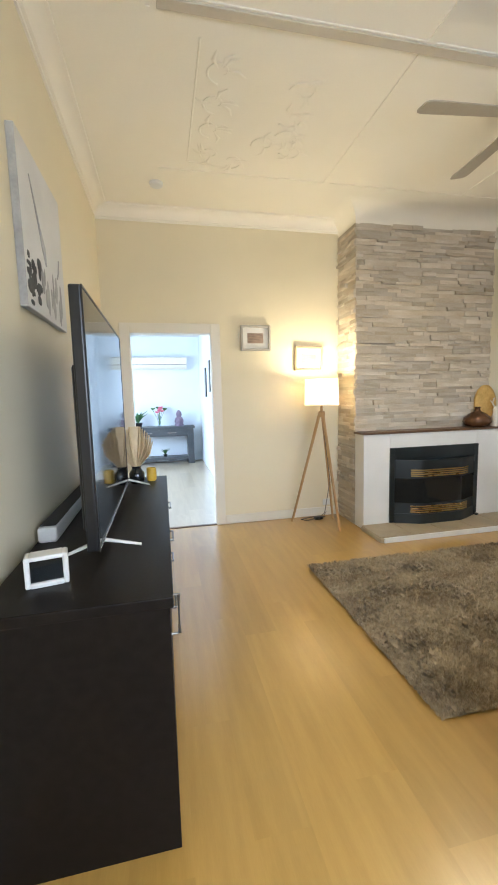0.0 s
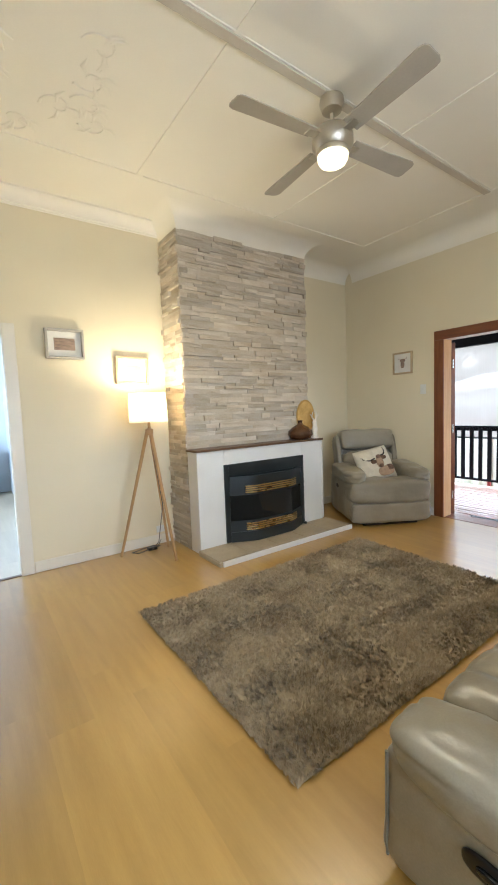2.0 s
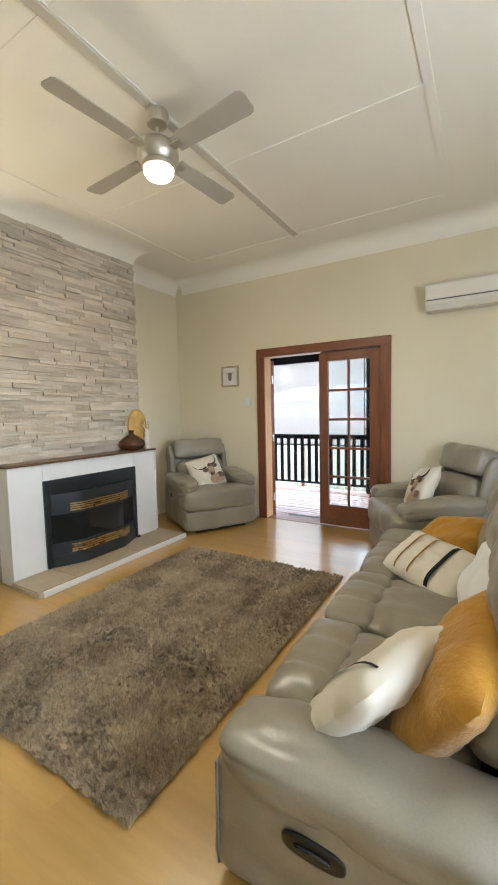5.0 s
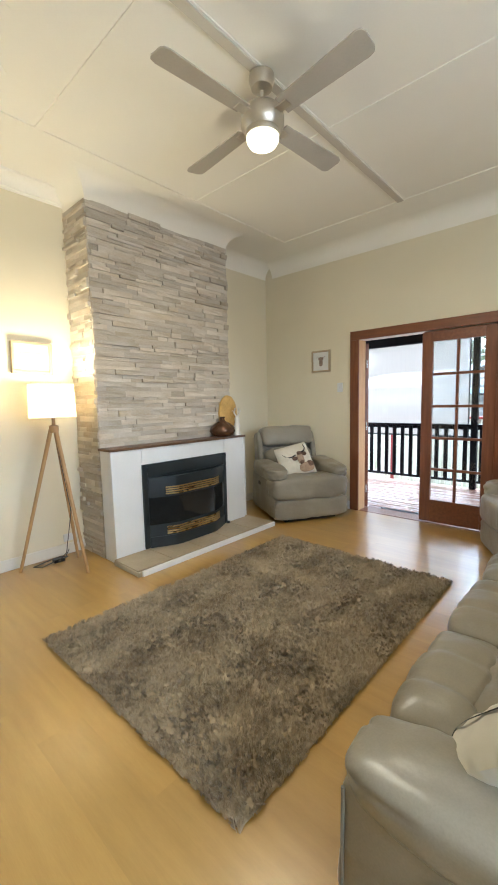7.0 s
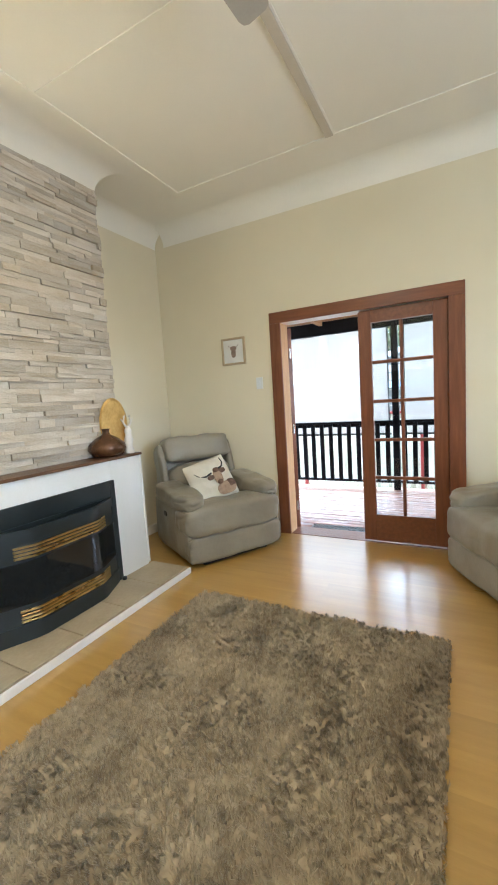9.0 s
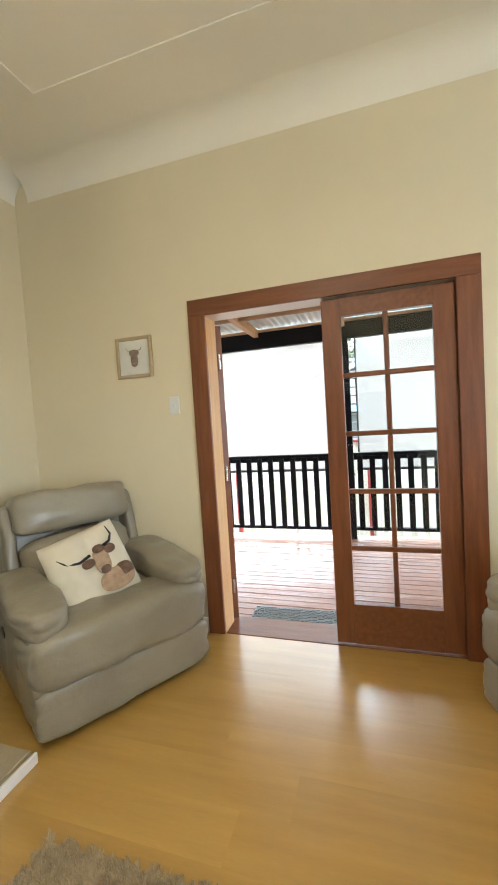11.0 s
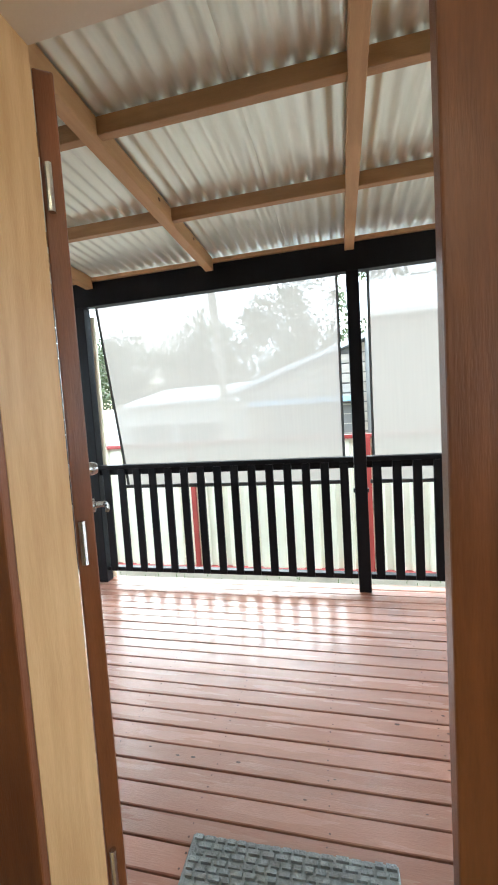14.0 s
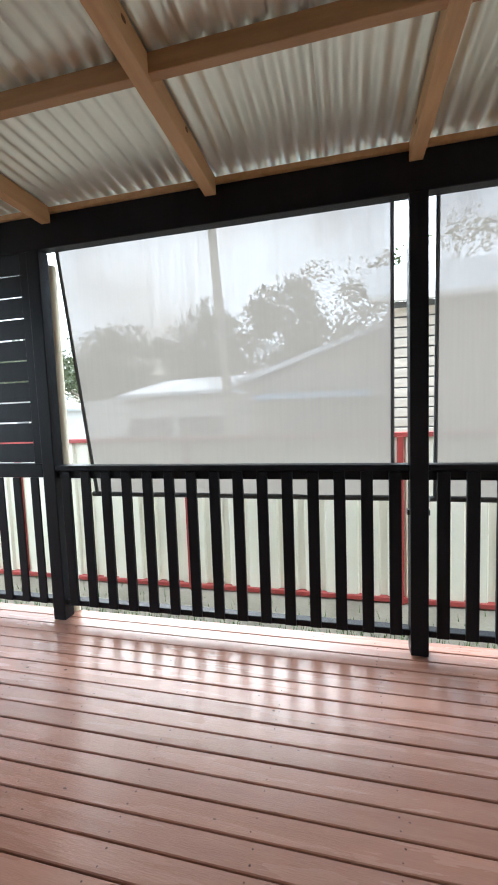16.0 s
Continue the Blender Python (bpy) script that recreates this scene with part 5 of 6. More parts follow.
for y in (6.53, 4.405, 2.176, 0.0, -2.176):
    veranda_post(y, y == 2.176)
b = thing("veranda_beam", "long black stained timber beam on the veranda posts", "beam")
part("beam", box(PX - 0.040, PX + 0.035, YV0, YV1 + 0.35, 2.293, 2.488, 0.004), BLACKPOST, b)


def railing(y0, y1):
    r = thing("railing", "black stained timber railing with flat balusters", "railing", (PX, 0, DECK), 0, "veranda railings")
    part("top_rail", box(-0.042, 0.036, y0, y1, 0.998, 1.032, 0.004), BLACKPOST, r)
    part("sub_rail", box(-0.020, 0.016, y0, y1, 0.948, 0.996), BLACKPOST, r)
    part("bottom_rail", box(-0.03, 0.03, y0, y1, 0.100, 0.136, 0.004), BLACKPOST, r)
    n = round((y1 - y0) / 0.1385)
    me = finish("baluster", box(-0.043, -0.0205, -0.031, 0.031, 0.105, 0.995, 0.003), BLACKPOST)
    for k in range(n):
        part("baluster", me, None, r, m=Matrix.Translation((0, y0 + (k + 0.5) * (y1 - y0) / n, 0)))
    return r


for a, b2 in ((2.223, 4.358), (0.047, 2.129), (-2.129, -0.047)):
    railing(a, b2)


def side_screen():
    s = thing("privacy_screen", "black horizontal slatted screen above a railing", "screen", (PX, 0, DECK))
    y0, y1 = 4.452, 6.484
    part("top_rail", box(-0.042, 0.036, y0, y1, 0.955, 1.045, 0.004), BLACKPOST, s)
    part("bottom_rail", box(-0.03, 0.03, y0, y1, 0.100, 0.136, 0.004), BLACKPOST, s)
    for a in (y0, y1 - 0.06):
        part("stile", box(-0.036, -0.013, a, a + 0.06, 1.046, 2.37, 0.003), BLACKPOST, s)
    me = finish("slat", box(-0.012, 0.012, y0, y1, 0.0, 0.1235, 0.003), BLACKPOST)
    for k in range(10):
        part("slat", me, None, s, m=pose(0, 0, 1.052 + k * 0.1335, 0, 5.0 - 1.2 * k, 0))
    me = finish("baluster", box(-0.043, -0.0305, -0.031, 0.031, 0.105, 0.954, 0.003), BLACKPOST)
    for k in range(15):
        part("baluster", me, None, s, m=Matrix.Translation((0, y0 + 0.07 + k * 0.1385, 0)))
    return s


side_screen()
d = thing("downpipe", "pale painted downpipe beside the corner post", "downpipe", (PX + 0.10, 4.385, GROUND_Z))
part("pipe", lathe([(0.028, 0.0), (0.028, 3.1)], 16), WALL, d, "", 40)


def mesh_blind(y0, y1, y0b, y1b, label):
    """Hangs outside the beam; sides may draw in towards the bottom bar."""
    b = thing("outdoor_blind", label, "blind", (0, 0, 0), 0, "veranda mesh blinds")
    zt, zb, x = 2.36, 0.74, PX + 0.085
    bm = bmesh.new()
    n, rows = 10, []
    for i in range(n + 1):
        f = i / n
        z = zt + (zb - zt) * f
        a, c = y0 + (y0b - y0) * f, y1 + (y1b - y1) * f
        rows.append([bm.verts.new((x + 0.03 * f + 0.008 * math.sin(j * 1.3) * f, a + (c - a) * j / 16, z)) for j in range(17)])
    for r0, r1 in zip(rows, rows[1:]):
        for j in range(16):
            bm.faces.new((r0[j], r0[j + 1], r1[j + 1], r1[j]))
    part("mesh", bm, BLIND, b, "translucent pale woven mesh", 60)
    for p, q in ((y0, y0b), (y1, y1b)):
        part("hem", tube([(x, p, zt), (x + 0.03, q, zb)], [0.011, 0.011], 6), HEM, b, "dark stitched hem")
    part("bottom_bar", tube([(x + 0.03, y0b - 0.03, zb), (x + 0.03, y1b + 0.03, zb)], 0.016, 8), HEM, b, "dark bottom bar")
    part("roller", tube([(x, y0 - 0.02, zt + 0.03), (x, y1 + 0.02, zt + 0.03)], 0.035, 12), HEM, b, "rolled blind tube")
    return b


mesh_blind(2.285, 4.33, 2.29, 4.17, "pale mesh outdoor blind drawn down on the veranda")
mesh_blind(0.09, 2.062, 0.10, 2.07, "pale mesh outdoor blind drawn down on the veranda")

SLOPE = 0.015


def roof_z(x):
    return 2.432 + SLOPE * (7.2 - x)


for y in (6.385, 5.335, 4.285, 3.235, 2.19, 1.14, 0.09, -0.96, -2.0):
    r = thing("rafter", "rough treated pine rafter under the veranda roof", "rafter", (0, y, 0), 0, "veranda rafters")
    bm = bmesh.new()
    vs = []
    for x in (WE + 0.022, 7.218):
        z = roof_z(x)
        vs.append([bm.verts.new(p) for p in ((x, -0.032, z), (x, 0.032, z), (x, 0.032, z + 0.094), (x, -0.032, z + 0.094))])
    for j in range(4):
        bm.faces.new((vs[0][j], vs[0][(j + 1) % 4], vs[1][(j + 1) % 4], vs[1][j]))
    bm.faces.new(vs[0])
    bm.faces.new(vs[1][::-1])
    bmesh.ops.bevel(bm, geom=bm.edges[:], offset=0.003, segments=1, affect="EDGES")
    part("timber", bm, RAFTER, r)
    q = random.Random(int(y * 100) + 900)
    for x in (q.uniform(5.2, 5.8), q.uniform(5.9, 6.5), q.uniform(6.5, 7.1)):
        for side in (-1, 1):
            spot = Matrix.Translation((x, side * 0.0325, roof_z(x) + q.uniform(0.025, 0.07))) @ Matrix.Rotation(radians(90), 4, "X") @ Matrix.Diagonal((1.7, 1.0, 1.0, 1.0))
            part("knot", lathe([(0.0, -0.0015), (0.008, -0.0015), (0.0095, 0.0), (0.008, 0.0015), (0.0, 0.0015)], 10), KNOT, r, "dark pine knot", m=spot)
for x in (6.47, 5.745, 5.03):
    p = thing("purlin", "rough pine purlin carrying the roof sheets", "purlin", (x, 0, roof_z(x) + 0.020), 0, "veranda purlins")
    part("timber", box(-0.021, 0.021, YV0, YV1 + 0.35, 0.0, 0.073, 0.003), PURLIN, p)
fb = thing("fascia_batten", "pale pine batten along the top of the beam", "batten", (PX - 0.046, 0, 2.489))
part("timber", box(-0.012, 0.030, YV0, YV1 + 0.35, 0.001, 0.030, 0.002), RAFTER, fb)


def corrugated(name, x0, x1, y0, y1, z0, z1, pitch, depth, material, steps=8):
    """Waved sheet; waves run along x."""
    n = int((y1 - y0) / pitch * steps)
    ys = np.linspace(y0, y1, n + 1)
    wave = depth / 2 * np.cos((ys - y0) / pitch * 2 * np.pi)
    verts = [(x0, y, z0 + w) for y, w in zip(ys, wave)] + [(x1, y, z1 + w) for y, w in zip(ys, wave)]
    faces = [(k, k + 1, n + 2 + k, n + 1 + k) for k in range(n)]
    me = from_arrays(name, verts, faces, material)
    for p in me.polygons:
        p.use_smooth = True
    return me


rf = tagged(thing("veranda_roof", "corrugated galvanised steel roof sheets over the veranda", "roof"), kind="structure")
for k, (a, c) in enumerate(((-2.3, -0.62), (-0.66, 1.02), (0.98, 2.66), (2.62, 4.30), (4.26, 5.94), (5.90, 6.95))):
    lift = 0.106 + 0.0015 * (k % 2)
    sheet = part("roof_sheet", corrugated("roof_sheet", WE + 0.02, 7.42, a, c, roof_z(WE + 0.02) + lift, roof_z(7.42) + lift, 0.076, 0.018, ZINC), None, rf)
g = thing("gutter", "pale steel gutter along the veranda roof edge", "gutter", (7.44, 0, roof_z(7.42) + 0.06))
bm = box(0.0, 0.10, YV0, YV1 + 0.35, 0.0, 0.008)
box(0.094, 0.10, YV0, YV1 + 0.35, 0.008, 0.10, bm=bm)
part("trough", bm, ROOFPALE, g)

# ---------------------------------------------------------------- yard, fence, neighbours
rs = np.random.RandomState(4)
bm = bmesh.new()
bmesh.ops.create_grid(bm, x_segments=60, y_segments=60, size=600)
for v in bm.verts:
    v.co.z = GROUND_Z + (0.0 if v.co.length < 60 else min(6.0, (v.co.length - 60) * 0.02))
structure("ground", bm, GROUND, "bare earth and gravel yard", "ground")
n = 46000
gx, gy = 7.40 + np.abs(rs.normal(0, 0.55, n)), rs.uniform(-3, 9, n)
ga, gh, gl = rs.uniform(0, 6.283, n), rs.uniform(0.04, 0.13, n), rs.uniform(0.01, 0.05, n)
gb = np.stack([gx, gy, np.full(n, GROUND_Z)], 1)
sd = np.stack([np.cos(ga) * 0.005, np.sin(ga) * 0.005, np.zeros(n)], 1)
tp = gb + np.stack([-np.sin(ga) * gl, np.cos(ga) * gl, gh], 1)
gv = np.empty((n * 3, 3))
gv[0::3], gv[1::3], gv[2::3] = gb - sd, gb + sd, tp
tagged(part("grass", from_arrays("grass", gv.tolist(), np.arange(n * 3).reshape(n, 3).tolist(), GRASS), None, None), "short green grass along the deck's edge", "grass", kind="stuff")

FX, FZ = 9.40, GROUND_Z


def fence_panel(y0, label):
    f = thing("fence_panel", label, "fence", (FX, y0, FZ), 0, "steel boundary fence")
    w = 2.37
    ys, y = [], 0.0
    prof = ((0.0, 0.0), (0.11, 0.0), (0.13, 0.035), (0.20, 0.035), (0.22, 0.0))
    verts = []
    while y < w:
        for dy, dx in prof[:-1]:
            if y + dy <= w:
                ys.append((y + dy, dx))
        y += 0.22
    ys.append((w, 0.0))
    verts = [(dx, yy, 0.04) for yy, dx in ys] + [(dx, yy, 1.80) for yy, dx in ys]
    m = len(ys)
    part("infill_sheet", from_arrays("infill_sheet", verts, [(k, k + 1, m + k + 1, m + k) for k in range(m - 1)], FENCE), None, f, "cream ribbed steel sheet")
    part("top_rail", box(-0.03, 0.06, 0.0, w, 1.79, 1.84, 0.004), REDSTEEL, f, "red steel rail")
    part("bottom_rail", box(-0.03, 0.06, 0.0, w, 0.02, 0.07, 0.004), REDSTEEL, f, "red steel rail")
    part("post", box(-0.04, 0.02, -0.03, 0.03, 0.0, 1.80, 0.004), REDSTEEL, f, "red steel post")
    return f


for k in range(-4, 6):
    fence_panel(1.99 + 2.37 * k, "cream ribbed steel fence panel with red rails")


def weatherboard_house():
    h = thing("neighbour_house", "grey weatherboard house with a pale steel roof behind the fence", "house", (0, 0, 0))
    x = 13.6
    y0, y1, z1 = -9.0, 1.60, 3.30
    # dark colour here stands for the shade in the board gaps
    part("wall", box(x + 0.05, x + 6, y0, y1, GROUND_Z, z1), GREYDOOR_AND_SHADE, h, "wall darkened in colour for the shade between boards")
    me = finish("weatherboard", box(-0.012, 0.030, y0 - 0.02, y1 + 0.02, 0.0, 0.168, 0.006), BOARD)
    z = GROUND_Z + 0.1
    while z < z1 - 0.1:
        part("weatherboard", me, None, h, m=pose(x, 0, z, 0, -11.0, 0))
        z += 0.198
    bm = bmesh.new()
    pts = [(x - 0.5, y0 - 0.4, z1 - 0.05), (x - 0.5, y1 + 0.45, z1 - 0.05), (x + 3.2, y1 + 0.45, z1 + 1.65), (x + 3.2, y0 - 0.4, z1 + 1.65)]
    vs = [bm.verts.new(p) for p in pts] + [bm.verts.new((p[0], p[1], p[2] + 0.08)) for p in pts]
    bm.faces.new(vs[:4][::-1])
    bm.faces.new(vs[4:])
    for j in range(4):
        bm.faces.new((vs[j], vs[(j + 1) % 4], vs[4 + (j + 1) % 4], vs[4 + j]))
    part("roof", bm, ROOFPALE, h, "pale steel roof")
    part("gutter", box(x - 0.60, x - 0.47, y0 - 0.4, y1 + 0.45, z1 - 0.12, z1 - 0.01, 0.01), WHITE, h)
    w = part("window", box(x - 0.06, x + 0.02, -2.3, -0.84, 0.75, 1.98, 0.01), WHITE, h, "white framed window")
    for a, c in ((-2.23, -1.61), (-1.55, -0.92)):
        part("pane", box(x - 0.066, x - 0.058, a, c, 0.82, 1.91), DARKGLASS, w)
    return h


def gable_shed():
    s = thing("neighbour_shed", "timber-clad gabled shed with a blue awning behind the fence", "shed", (0, 0, 0))
    x, y0, y1 = 15.6, 0.8, 5.0
    zl, zr = 2.02, 3.38
    bm = bmesh.new()
    fr = [bm.verts.new(p) for p in ((x, y1, GROUND_Z), (x, y1, zl), (x, y0, zr), (x, y0, GROUND_Z))]
    bk = [bm.verts.new((v.co.x + 6, v.co.y, v.co.z)) for v in fr]
    bm.faces.new(fr)
    bm.faces.new(bk[::-1])
    for j in range(4):
        bm.faces.new((fr[j], fr[(j + 1) % 4], bk[(j + 1) % 4], bk[j]))
    # backing coloured dark so the gaps between boards look shaded
    part("wall", bm, GREYDOOR_AND_SHADE, s, "wall darkened in colour for the shade between boards")
    z = GROUND_Z + 0.2
    while z < zr - 0.15:
        ye = y1 if z < zl - 0.25 else y1 - (z + 0.25 - zl) / (zr - zl) * (y1 - y0)
        part("weatherboard", box(-0.028, 0.0, y0, ye, 0, 0.235, 0.008), BOARD, s, m=pose(x - 0.040, 0, z, 0, -9.0, 0))
        z += 0.268
    bm = bmesh.new()
    pts = [(x - 0.35, y1 + 0.5, zl - 0.17), (x - 0.35, y0, zr + 0.02), (x + 6, y0, zr + 0.02), (x + 6, y1 + 0.5, zl - 0.17)]
    vs = [bm.verts.new(p) for p in pts] + [bm.verts.new((p[0], p[1], p[2] + 0.14)) for p in pts]
    bm.faces.new(vs[:4][::-1])
    bm.faces.new(vs[4:])
    for j in range(4):
        bm.faces.new((vs[j], vs[(j + 1) % 4], vs[4 + (j + 1) % 4], vs[4 + j]))
    part("roof", bm, ROOFPALE, s, "pale steel roof")
    part("awning", box(x - 0.75, x - 0.01, 1.9, 4.75, 1.50, 1.64, 0.01), BLUEROOF, s, "faded blue awning")
    part("roller_door", box(x - 0.10, x - 0.066, 1.95, 4.1, GROUND_Z, 1.40), GREYDOOR_AND_SHADE, s, "grey roller door")
    part("teal_panel", box(x - 0.10, x - 0.066, 0.9, 1.45, 0.5, 1.32), TEAL, s, "teal painted panel")
    return s


def low_garage():
    s = thing("neighbour_garage", "low pale garage with a light roof and two dark openings", "garage", (0, 0, 0))
    x, y0, y1 = 17.5, 5.4, 11.4
    part("wall", box(x, x + 5, y0, y1, GROUND_Z, 1.80), PALEWALL, s)
    bm = bmesh.new()
    pts = [(x - 0.4, y0 - 0.3, 1.86), (x - 0.4, 9.9, 1.80), (x + 3, 9.6, 2.5), (x + 3, y0 - 0.3, 2.56)]
    vs = [bm.verts.new(p) for p in pts] + [bm.verts.new((p[0], p[1], p[2] + 0.12)) for p in pts]
    bm.faces.new(vs[:4][::-1])
    bm.faces.new(vs[4:])
    for j in range(4):
        bm.faces.new((vs[j], vs[(j + 1) % 4], vs[4 + (j + 1) % 4], vs[4 + j]))
    part("roof", bm, ROOFPALE, s, "light steel roof")
    for a, c in ((6.4, 7.95), (8.2, 9.8)):
        # flat dark sheets in place of the shade inside the openings
        part("garage_opening", box(x - 0.03, x - 0.004, a, c, GROUND_Z, 1.12), GREYDOOR_AND_SHADE, s, "garage opening coloured dark for its shade")
    return s


def far_cottage(y0, y1, x, z1, label):
    s = thing("far_cottage", label, "house", (0, 0, 0))
    part("wall", box(x, x + 6, y0, y1, GROUND_Z, z1), PALEWALL, s)
    part("roof", box(x - 0.4, x + 6.4, y0 - 0.4, y1 + 0.4, z1, z1 + 0.35, 0.1), ROOFPALE, s, "pale roof")
    w = part("window", box(x - 0.04, x + 0.01, y0 + 0.6, y0 + 1.9, 0.35, 1.1), GREYDOOR_AND_SHADE, s, "dark window")
    part("frame", box(x - 0.06, x - 0.041, y0 + 1.2, y0 + 1.27, 0.35, 1.1), WHITE, w)
    return s


weatherboard_house()
gable_shed()
low_garage()
far_cottage(14.4, 21.0, 19.5, 1.5, "small white cottage beyond the fence")
far_cottage(24.0, 30.0, 26.0, 2.6, "pale cottage far behind the yard")
structure("side_wall", box(3.0, 9.3, 9.6, 9.8, GROUND_Z, 1.2), WALL_COOL, "pale rendered boundary wall at the side", "wall")
p = thing("power_pole", "tall weathered timber power pole", "power pole", (14.6, 5.2, GROUND_Z))
part("pole", tube([(0, 0, 0), (0, 0.21, 3.5), (0, 0.50, 8.5)], [0.13, 0.115, 0.09], 14), POLE, p, "", 50)


def tree(at, height, spread, seed, leaves, bare=False):
    t = thing("bare_tree" if bare else "tree", "leafless pale-branched tree behind the sheds" if bare else "tall olive-green eucalypt behind the neighbouring roofs", "tree", at, 0, "trees behind the fence")
    r = random.Random(seed)
    bm = bmesh.new()
    top = Vector((r.uniform(-0.5, 0.5), r.uniform(-0.5, 0.5), height * 0.62))
    tube([(0, 0, 0), top * 0.5 + Vector((0.15, 0.1, 0)), top], [height * 0.028, height * 0.02, height * 0.011], 9, bm)
    tips = []
    for k in range(11 if bare else 9):
        f = r.uniform(0.35, 1.0)
        a = r.uniform(0, 6.283)
        start = top * f
        end = start + Vector((math.cos(a) * spread * r.uniform(0.4, 1.0), math.sin(a) * spread * r.uniform(0.4, 1.0), height * r.uniform(0.12, 0.36)))
        mid = start.lerp(end, 0.5) + Vector((0, 0, height * 0.03))
        tube([start, mid, end], [height * 0.010, height * 0.006, height * 0.002], 6, bm)
        tips += [mid, end, end]
        for j in range(5 if bare else 2):
            b2 = r.uniform(0, 6.283)
            tip = mid.lerp(end, r.random()) + Vector((math.cos(b2), math.sin(b2), 0.9)) * height * r.uniform(0.05, 0.13)
            tube([mid.lerp(end, 0.4), mid.lerp(tip, 0.6), tip], [height * 0.004, height * 0.0025, height * 0.0008], 5, bm)
            tips.append(tip)
    part("trunk", bm, BARK, t, "pale bark trunk and limbs", 60)
    if leaves:
        q = np.random.RandomState(seed)
        verts, faces = [], []
        for tip in tips:
            m = leaves // len(tips)
            rad = spread * q.uniform(0.16, 0.34)
            c = np.array(tip) + q.normal(0, rad * 0.25, 3)
            d = q.normal(0, 1, (m, 3))
            d /= np.linalg.norm(d, axis=1)[:, None]
            pos = c + d * (rad * q.uniform(0.25, 1.0, m) ** 0.6)[:, None] * np.array([1.1, 1.1, 0.75])
            u, w = q.normal(0, 1, (m, 3)), q.normal(0, 1, (m, 3))
            u /= np.linalg.norm(u, axis=1)[:, None]
            w = np.cross(u, w)
            w /= np.linalg.norm(w, axis=1)[:, None] + 1e-6
            s1, s2 = q.uniform(0.10, 0.24, m)[:, None], q.uniform(0.05, 0.11, m)[:, None]
            base = len(verts)
            block = np.stack([pos - u * s1, pos + w * s2, pos + u * s1, pos - w * s2], 1).reshape(-1, 3)
            verts += block.tolist()
            faces += (np.arange(m * 4).reshape(m, 4) + base).tolist()
        tagged(part("crown", from_arrays("crown", verts, faces, LEAF), None, t, "loose olive-green foliage"), kind="stuff")
    return t


for k, (x, y, hgt, spr) in enumerate(((30, 14, 9.5, 4.5), (33, 19, 9.0, 4.5), (35, 24.5, 8.6, 4.8), (34, 31, 9.5, 5.0), (28, 7.5, 9.4, 4.0), (31, 3.5, 11.5, 4.6), (36, 9, 8.5, 4.6), (33, -3, 12.5, 5.2), (30, -11, 12, 5), (38, 38, 10, 5.5), (40, 16, 8.4, 5.2), (41, 28, 9.5, 5.5))):
    tree((x, y, GROUND_Z), hgt, spr, 20 + k, 3600)
for k in range(9):
    tree((46 + 3 * (k % 2), 2 + 6.5 * k, GROUND_Z), 10.5 + 1.2 * math.sin(k * 2.3), 6.0, 140 + k, 2600)
tree((26.5, 11.6, GROUND_Z), 8.6, 3.2, 77, 0, True)
tree((27.5, 9.6, GROUND_Z), 8.8, 3.2, 81, 0, True)
tree((22, 24, GROUND_Z), 4.2, 2.0, 91, 2000)

# ---------------------------------------------------------------- pieces: deck boards, floor planks, ledge stones
PITCH = 0.0932
board = finish("deck_board", box(-0.0435, 0.0435, YV0, YV1, -0.019, 0.0, 0.003), JASPER)
bx, boards = 5.082, []
while bx < 7.36:
    part("deck_board", board, None, deck, m=pose(bx, 0, DECK + 0.0008 * math.sin(bx * 37), 0, 0.25 * math.sin(bx * 91), 0))
    boards.append(bx)
    bx += PITCH
r = random.Random(12)
bm = bmesh.new()
for x in boards:
    y = -2.1
    while y < YV1:
        for dx in (-0.024, 0.024):
            if r.random() < 0.85:
                c = Vector((x + dx + r.uniform(-0.004, 0.004), y + r.uniform(-0.012, 0.012), DECK + 0.0012))
                bmesh.ops.create_circle(bm, cap_ends=True, segments=7, radius=r.uniform(0.0028, 0.0042), matrix=Matrix.Translation(c))
        y += 0.45
for k in range(130):
    c = Vector((r.choice(boards) + r.uniform(-0.03, 0.03), r.uniform(-1, 5.5), DECK + 0.0012))
    bmesh.ops.create_circle(bm, cap_ends=True, segments=9, radius=r.uniform(0.003, 0.008), matrix=Matrix.Translation(c) @ Matrix.Diagonal((0.7, 1.5, 1, 1)))
tagged(part("nail_heads", bm, NAIL, deck, "dark nail heads and knots"), kind="stuff")

floor = tagged(thing("floor", "honey oak laminate plank floor", "floor"), kind="structure")
PW, PL = 0.192, 1.285
plank = finish("plank", box(0, PW, 0, PL, -0.011, 0.0), OAK)
x, k = XW, 0
r = random.Random(8)
while x < XE - 0.01:
    w = min(PW, XE - x)
    y = YS - r.uniform(0, PL)
    stop = YN + 0.03 if x < 0.83 else YN
    while y < stop:
        a, b3 = max(y, YS), min(y + PL, stop)
        if b3 - a > 0.02:
            part("plank", plank, None, floor, m=Matrix.Translation((x, a, 0)) @ Matrix.Diagonal((w / PW, (b3 - a) / PL, 1, 1)))
        y += PL
    x += PW
# dining planks use the oak copy paled to imitate daylight sheen
floor_dining = tagged(thing("floor_dining", "oak plank floor in the dining room, paled for daylight sheen", "floor"), kind="structure")
pale = finish("plank", box(0, PW, 0, PL, -0.011, 0.0), OAK_DAYLIT)
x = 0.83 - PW
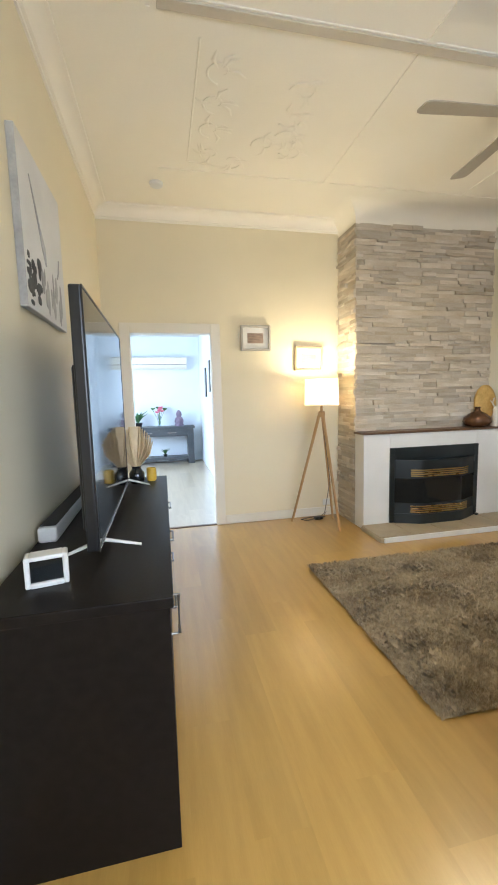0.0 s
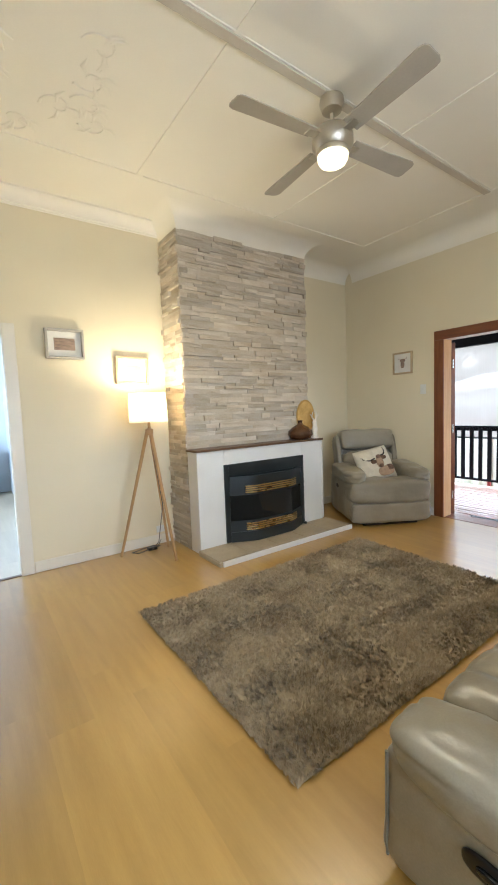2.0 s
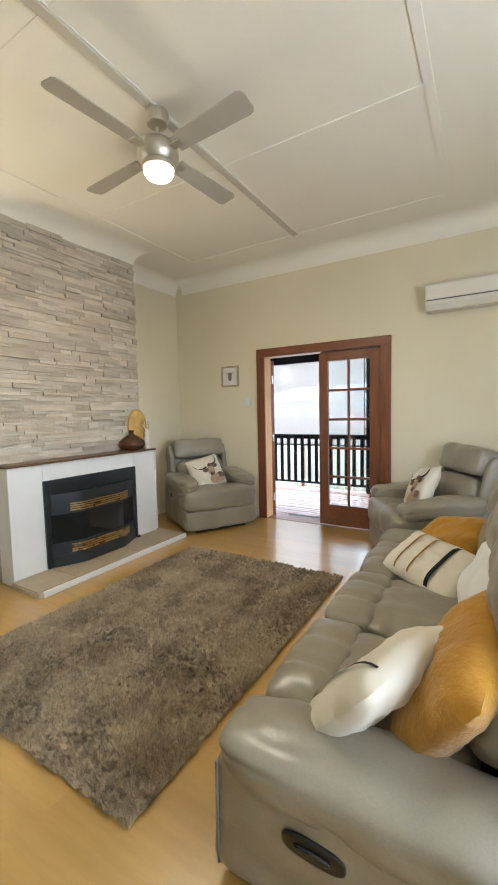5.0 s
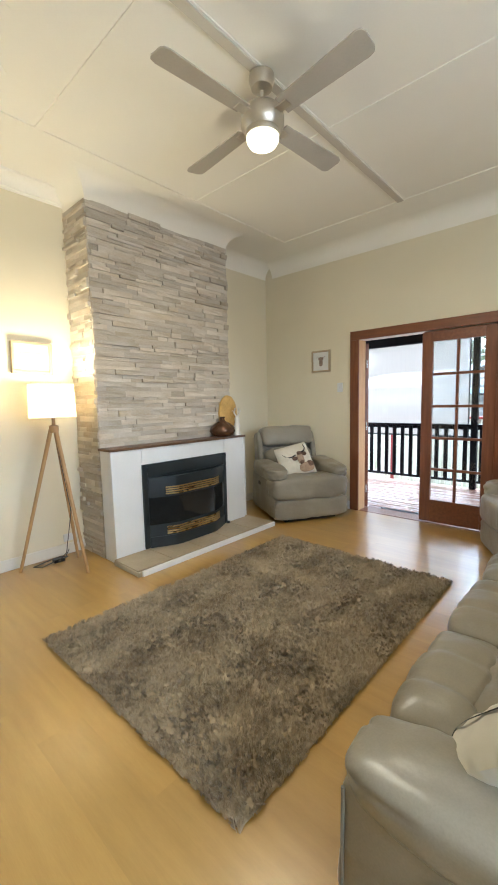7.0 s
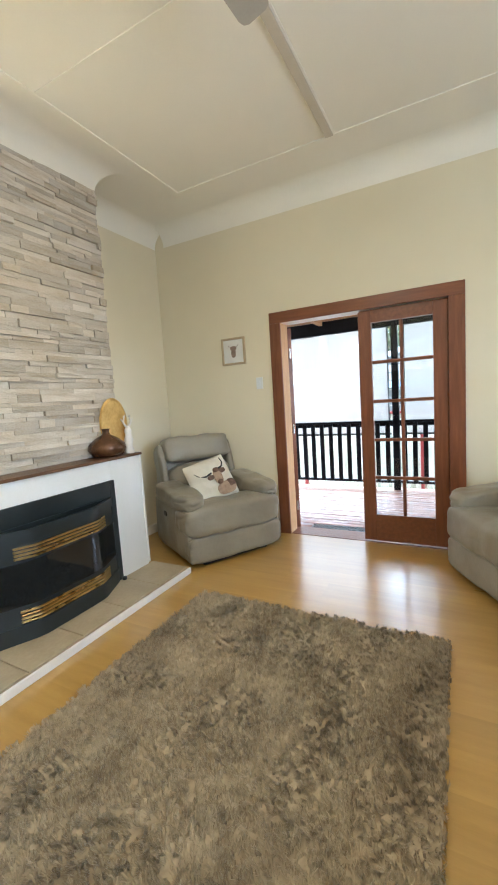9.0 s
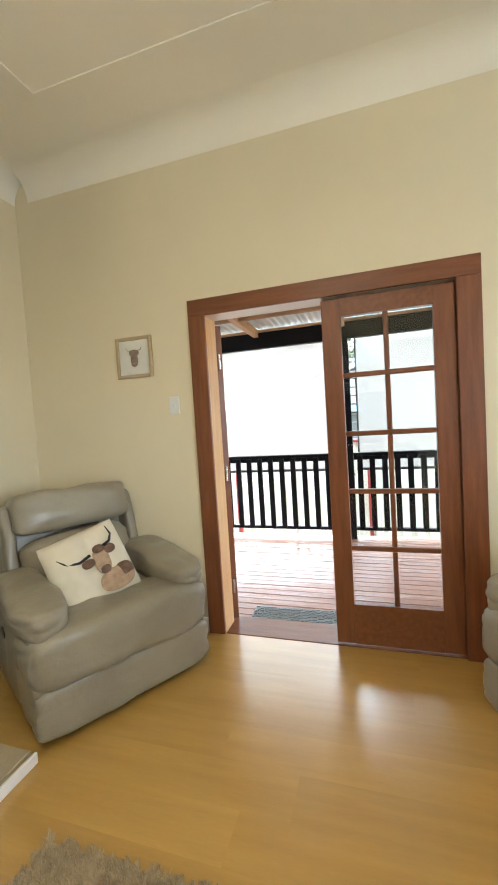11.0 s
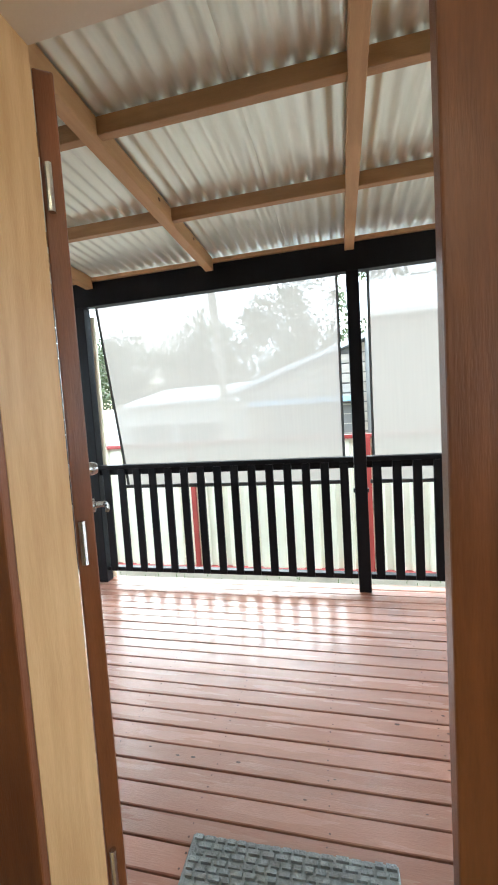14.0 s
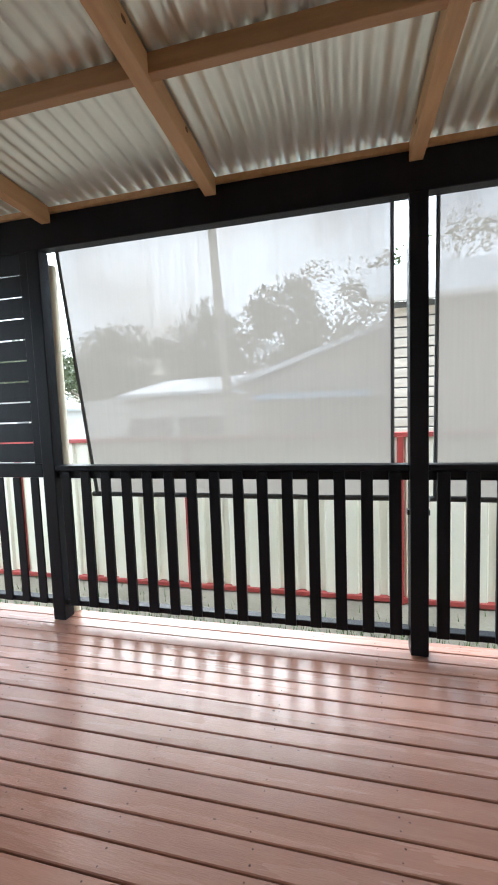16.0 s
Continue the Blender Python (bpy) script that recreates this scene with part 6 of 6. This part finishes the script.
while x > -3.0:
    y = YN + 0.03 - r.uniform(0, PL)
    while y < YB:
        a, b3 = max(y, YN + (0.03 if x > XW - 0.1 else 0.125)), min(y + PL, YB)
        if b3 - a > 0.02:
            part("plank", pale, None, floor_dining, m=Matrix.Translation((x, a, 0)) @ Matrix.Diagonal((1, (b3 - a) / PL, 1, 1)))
        y += PL
    x -= PW

cladding = tagged(thing("stone_cladding", "split-face grey-beige ledge stone cladding on the chimney breast", "stone cladding"), kind="structure")
r = random.Random(21)


def rough_stone(seed):
    bm = box(0, 1, 0, 1, 0, 1)
    q = random.Random(seed)
    front = [f for f in bm.faces if f.normal.y < -0.5]
    bmesh.ops.subdivide_edges(bm, edges=list({e for f in front for e in f.edges}), cuts=1, use_grid_fill=True)
    for v in bm.verts:
        if v.co.y < 0.01:
            v.co.y += q.uniform(0.0, 0.22)
            if 0.01 < v.co.x < 0.99:
                v.co.x += q.uniform(-0.15, 0.15)
    return finish("stone", bm, STONE)


variants = [rough_stone(k) for k in range(10)]
loose_v, loose_f, count = [], [], 0


def lay(x0, x1, z0, z1, put):
    z = z0
    while z < z1 - 0.006:
        h = min(r.choice((0.026, 0.032, 0.038, 0.045, 0.055)), z1 - z)
        u = x0 - r.uniform(0, 0.1)
        while u < x1 - 0.004:
            l = r.choice((0.12, 0.16, 0.22, 0.28, 0.36, 0.46))
            a, b4 = max(u, x0), min(u + l, x1)
            if b4 - a > 0.012:
                put(a, b4, z, z + h, r.uniform(0.018, 0.026) if r.random() < 0.5 else r.uniform(0.008, 0.044))
            u += l
        z += h


def stone_at(m, keep):
    global count
    me = r.choice(variants)
    if keep and count < 300:
        part("stone", me, None, cladding, m=m)
        count += 1
        return
    base = len(loose_v)
    loose_v.extend(tuple(m @ v.co) for v in me.vertices)
    loose_f.extend(tuple(base + i for i in p.vertices) for p in me.polygons)


lay(1.972, 3.602, 1.008, 3.105, lambda a, b4, z0, z1, d: stone_at(Matrix.Translation((a + 0.0006, FY + 0.0115 - d, z0 + 0.0006)) @ Matrix.Diagonal((b4 - a - 0.0012, d, z1 - z0 - 0.0012, 1)), z0 < 2.3))
lay(FY + 0.0, YN - 0.002, 0.0, 3.105, lambda a, b4, z0, z1, d: stone_at(Matrix.Translation((1.984 - d, b4 - 0.0006, z0 + 0.0006)) @ Matrix.Rotation(radians(-90), 4, "Z") @ Matrix.Diagonal((b4 - a - 0.0012, d, z1 - z0 - 0.0012, 1)), False))
tagged(part("stones", from_arrays("stones", loose_v, loose_f, STONE), None, cladding, "upper and side ledge stones"), kind="stuff")
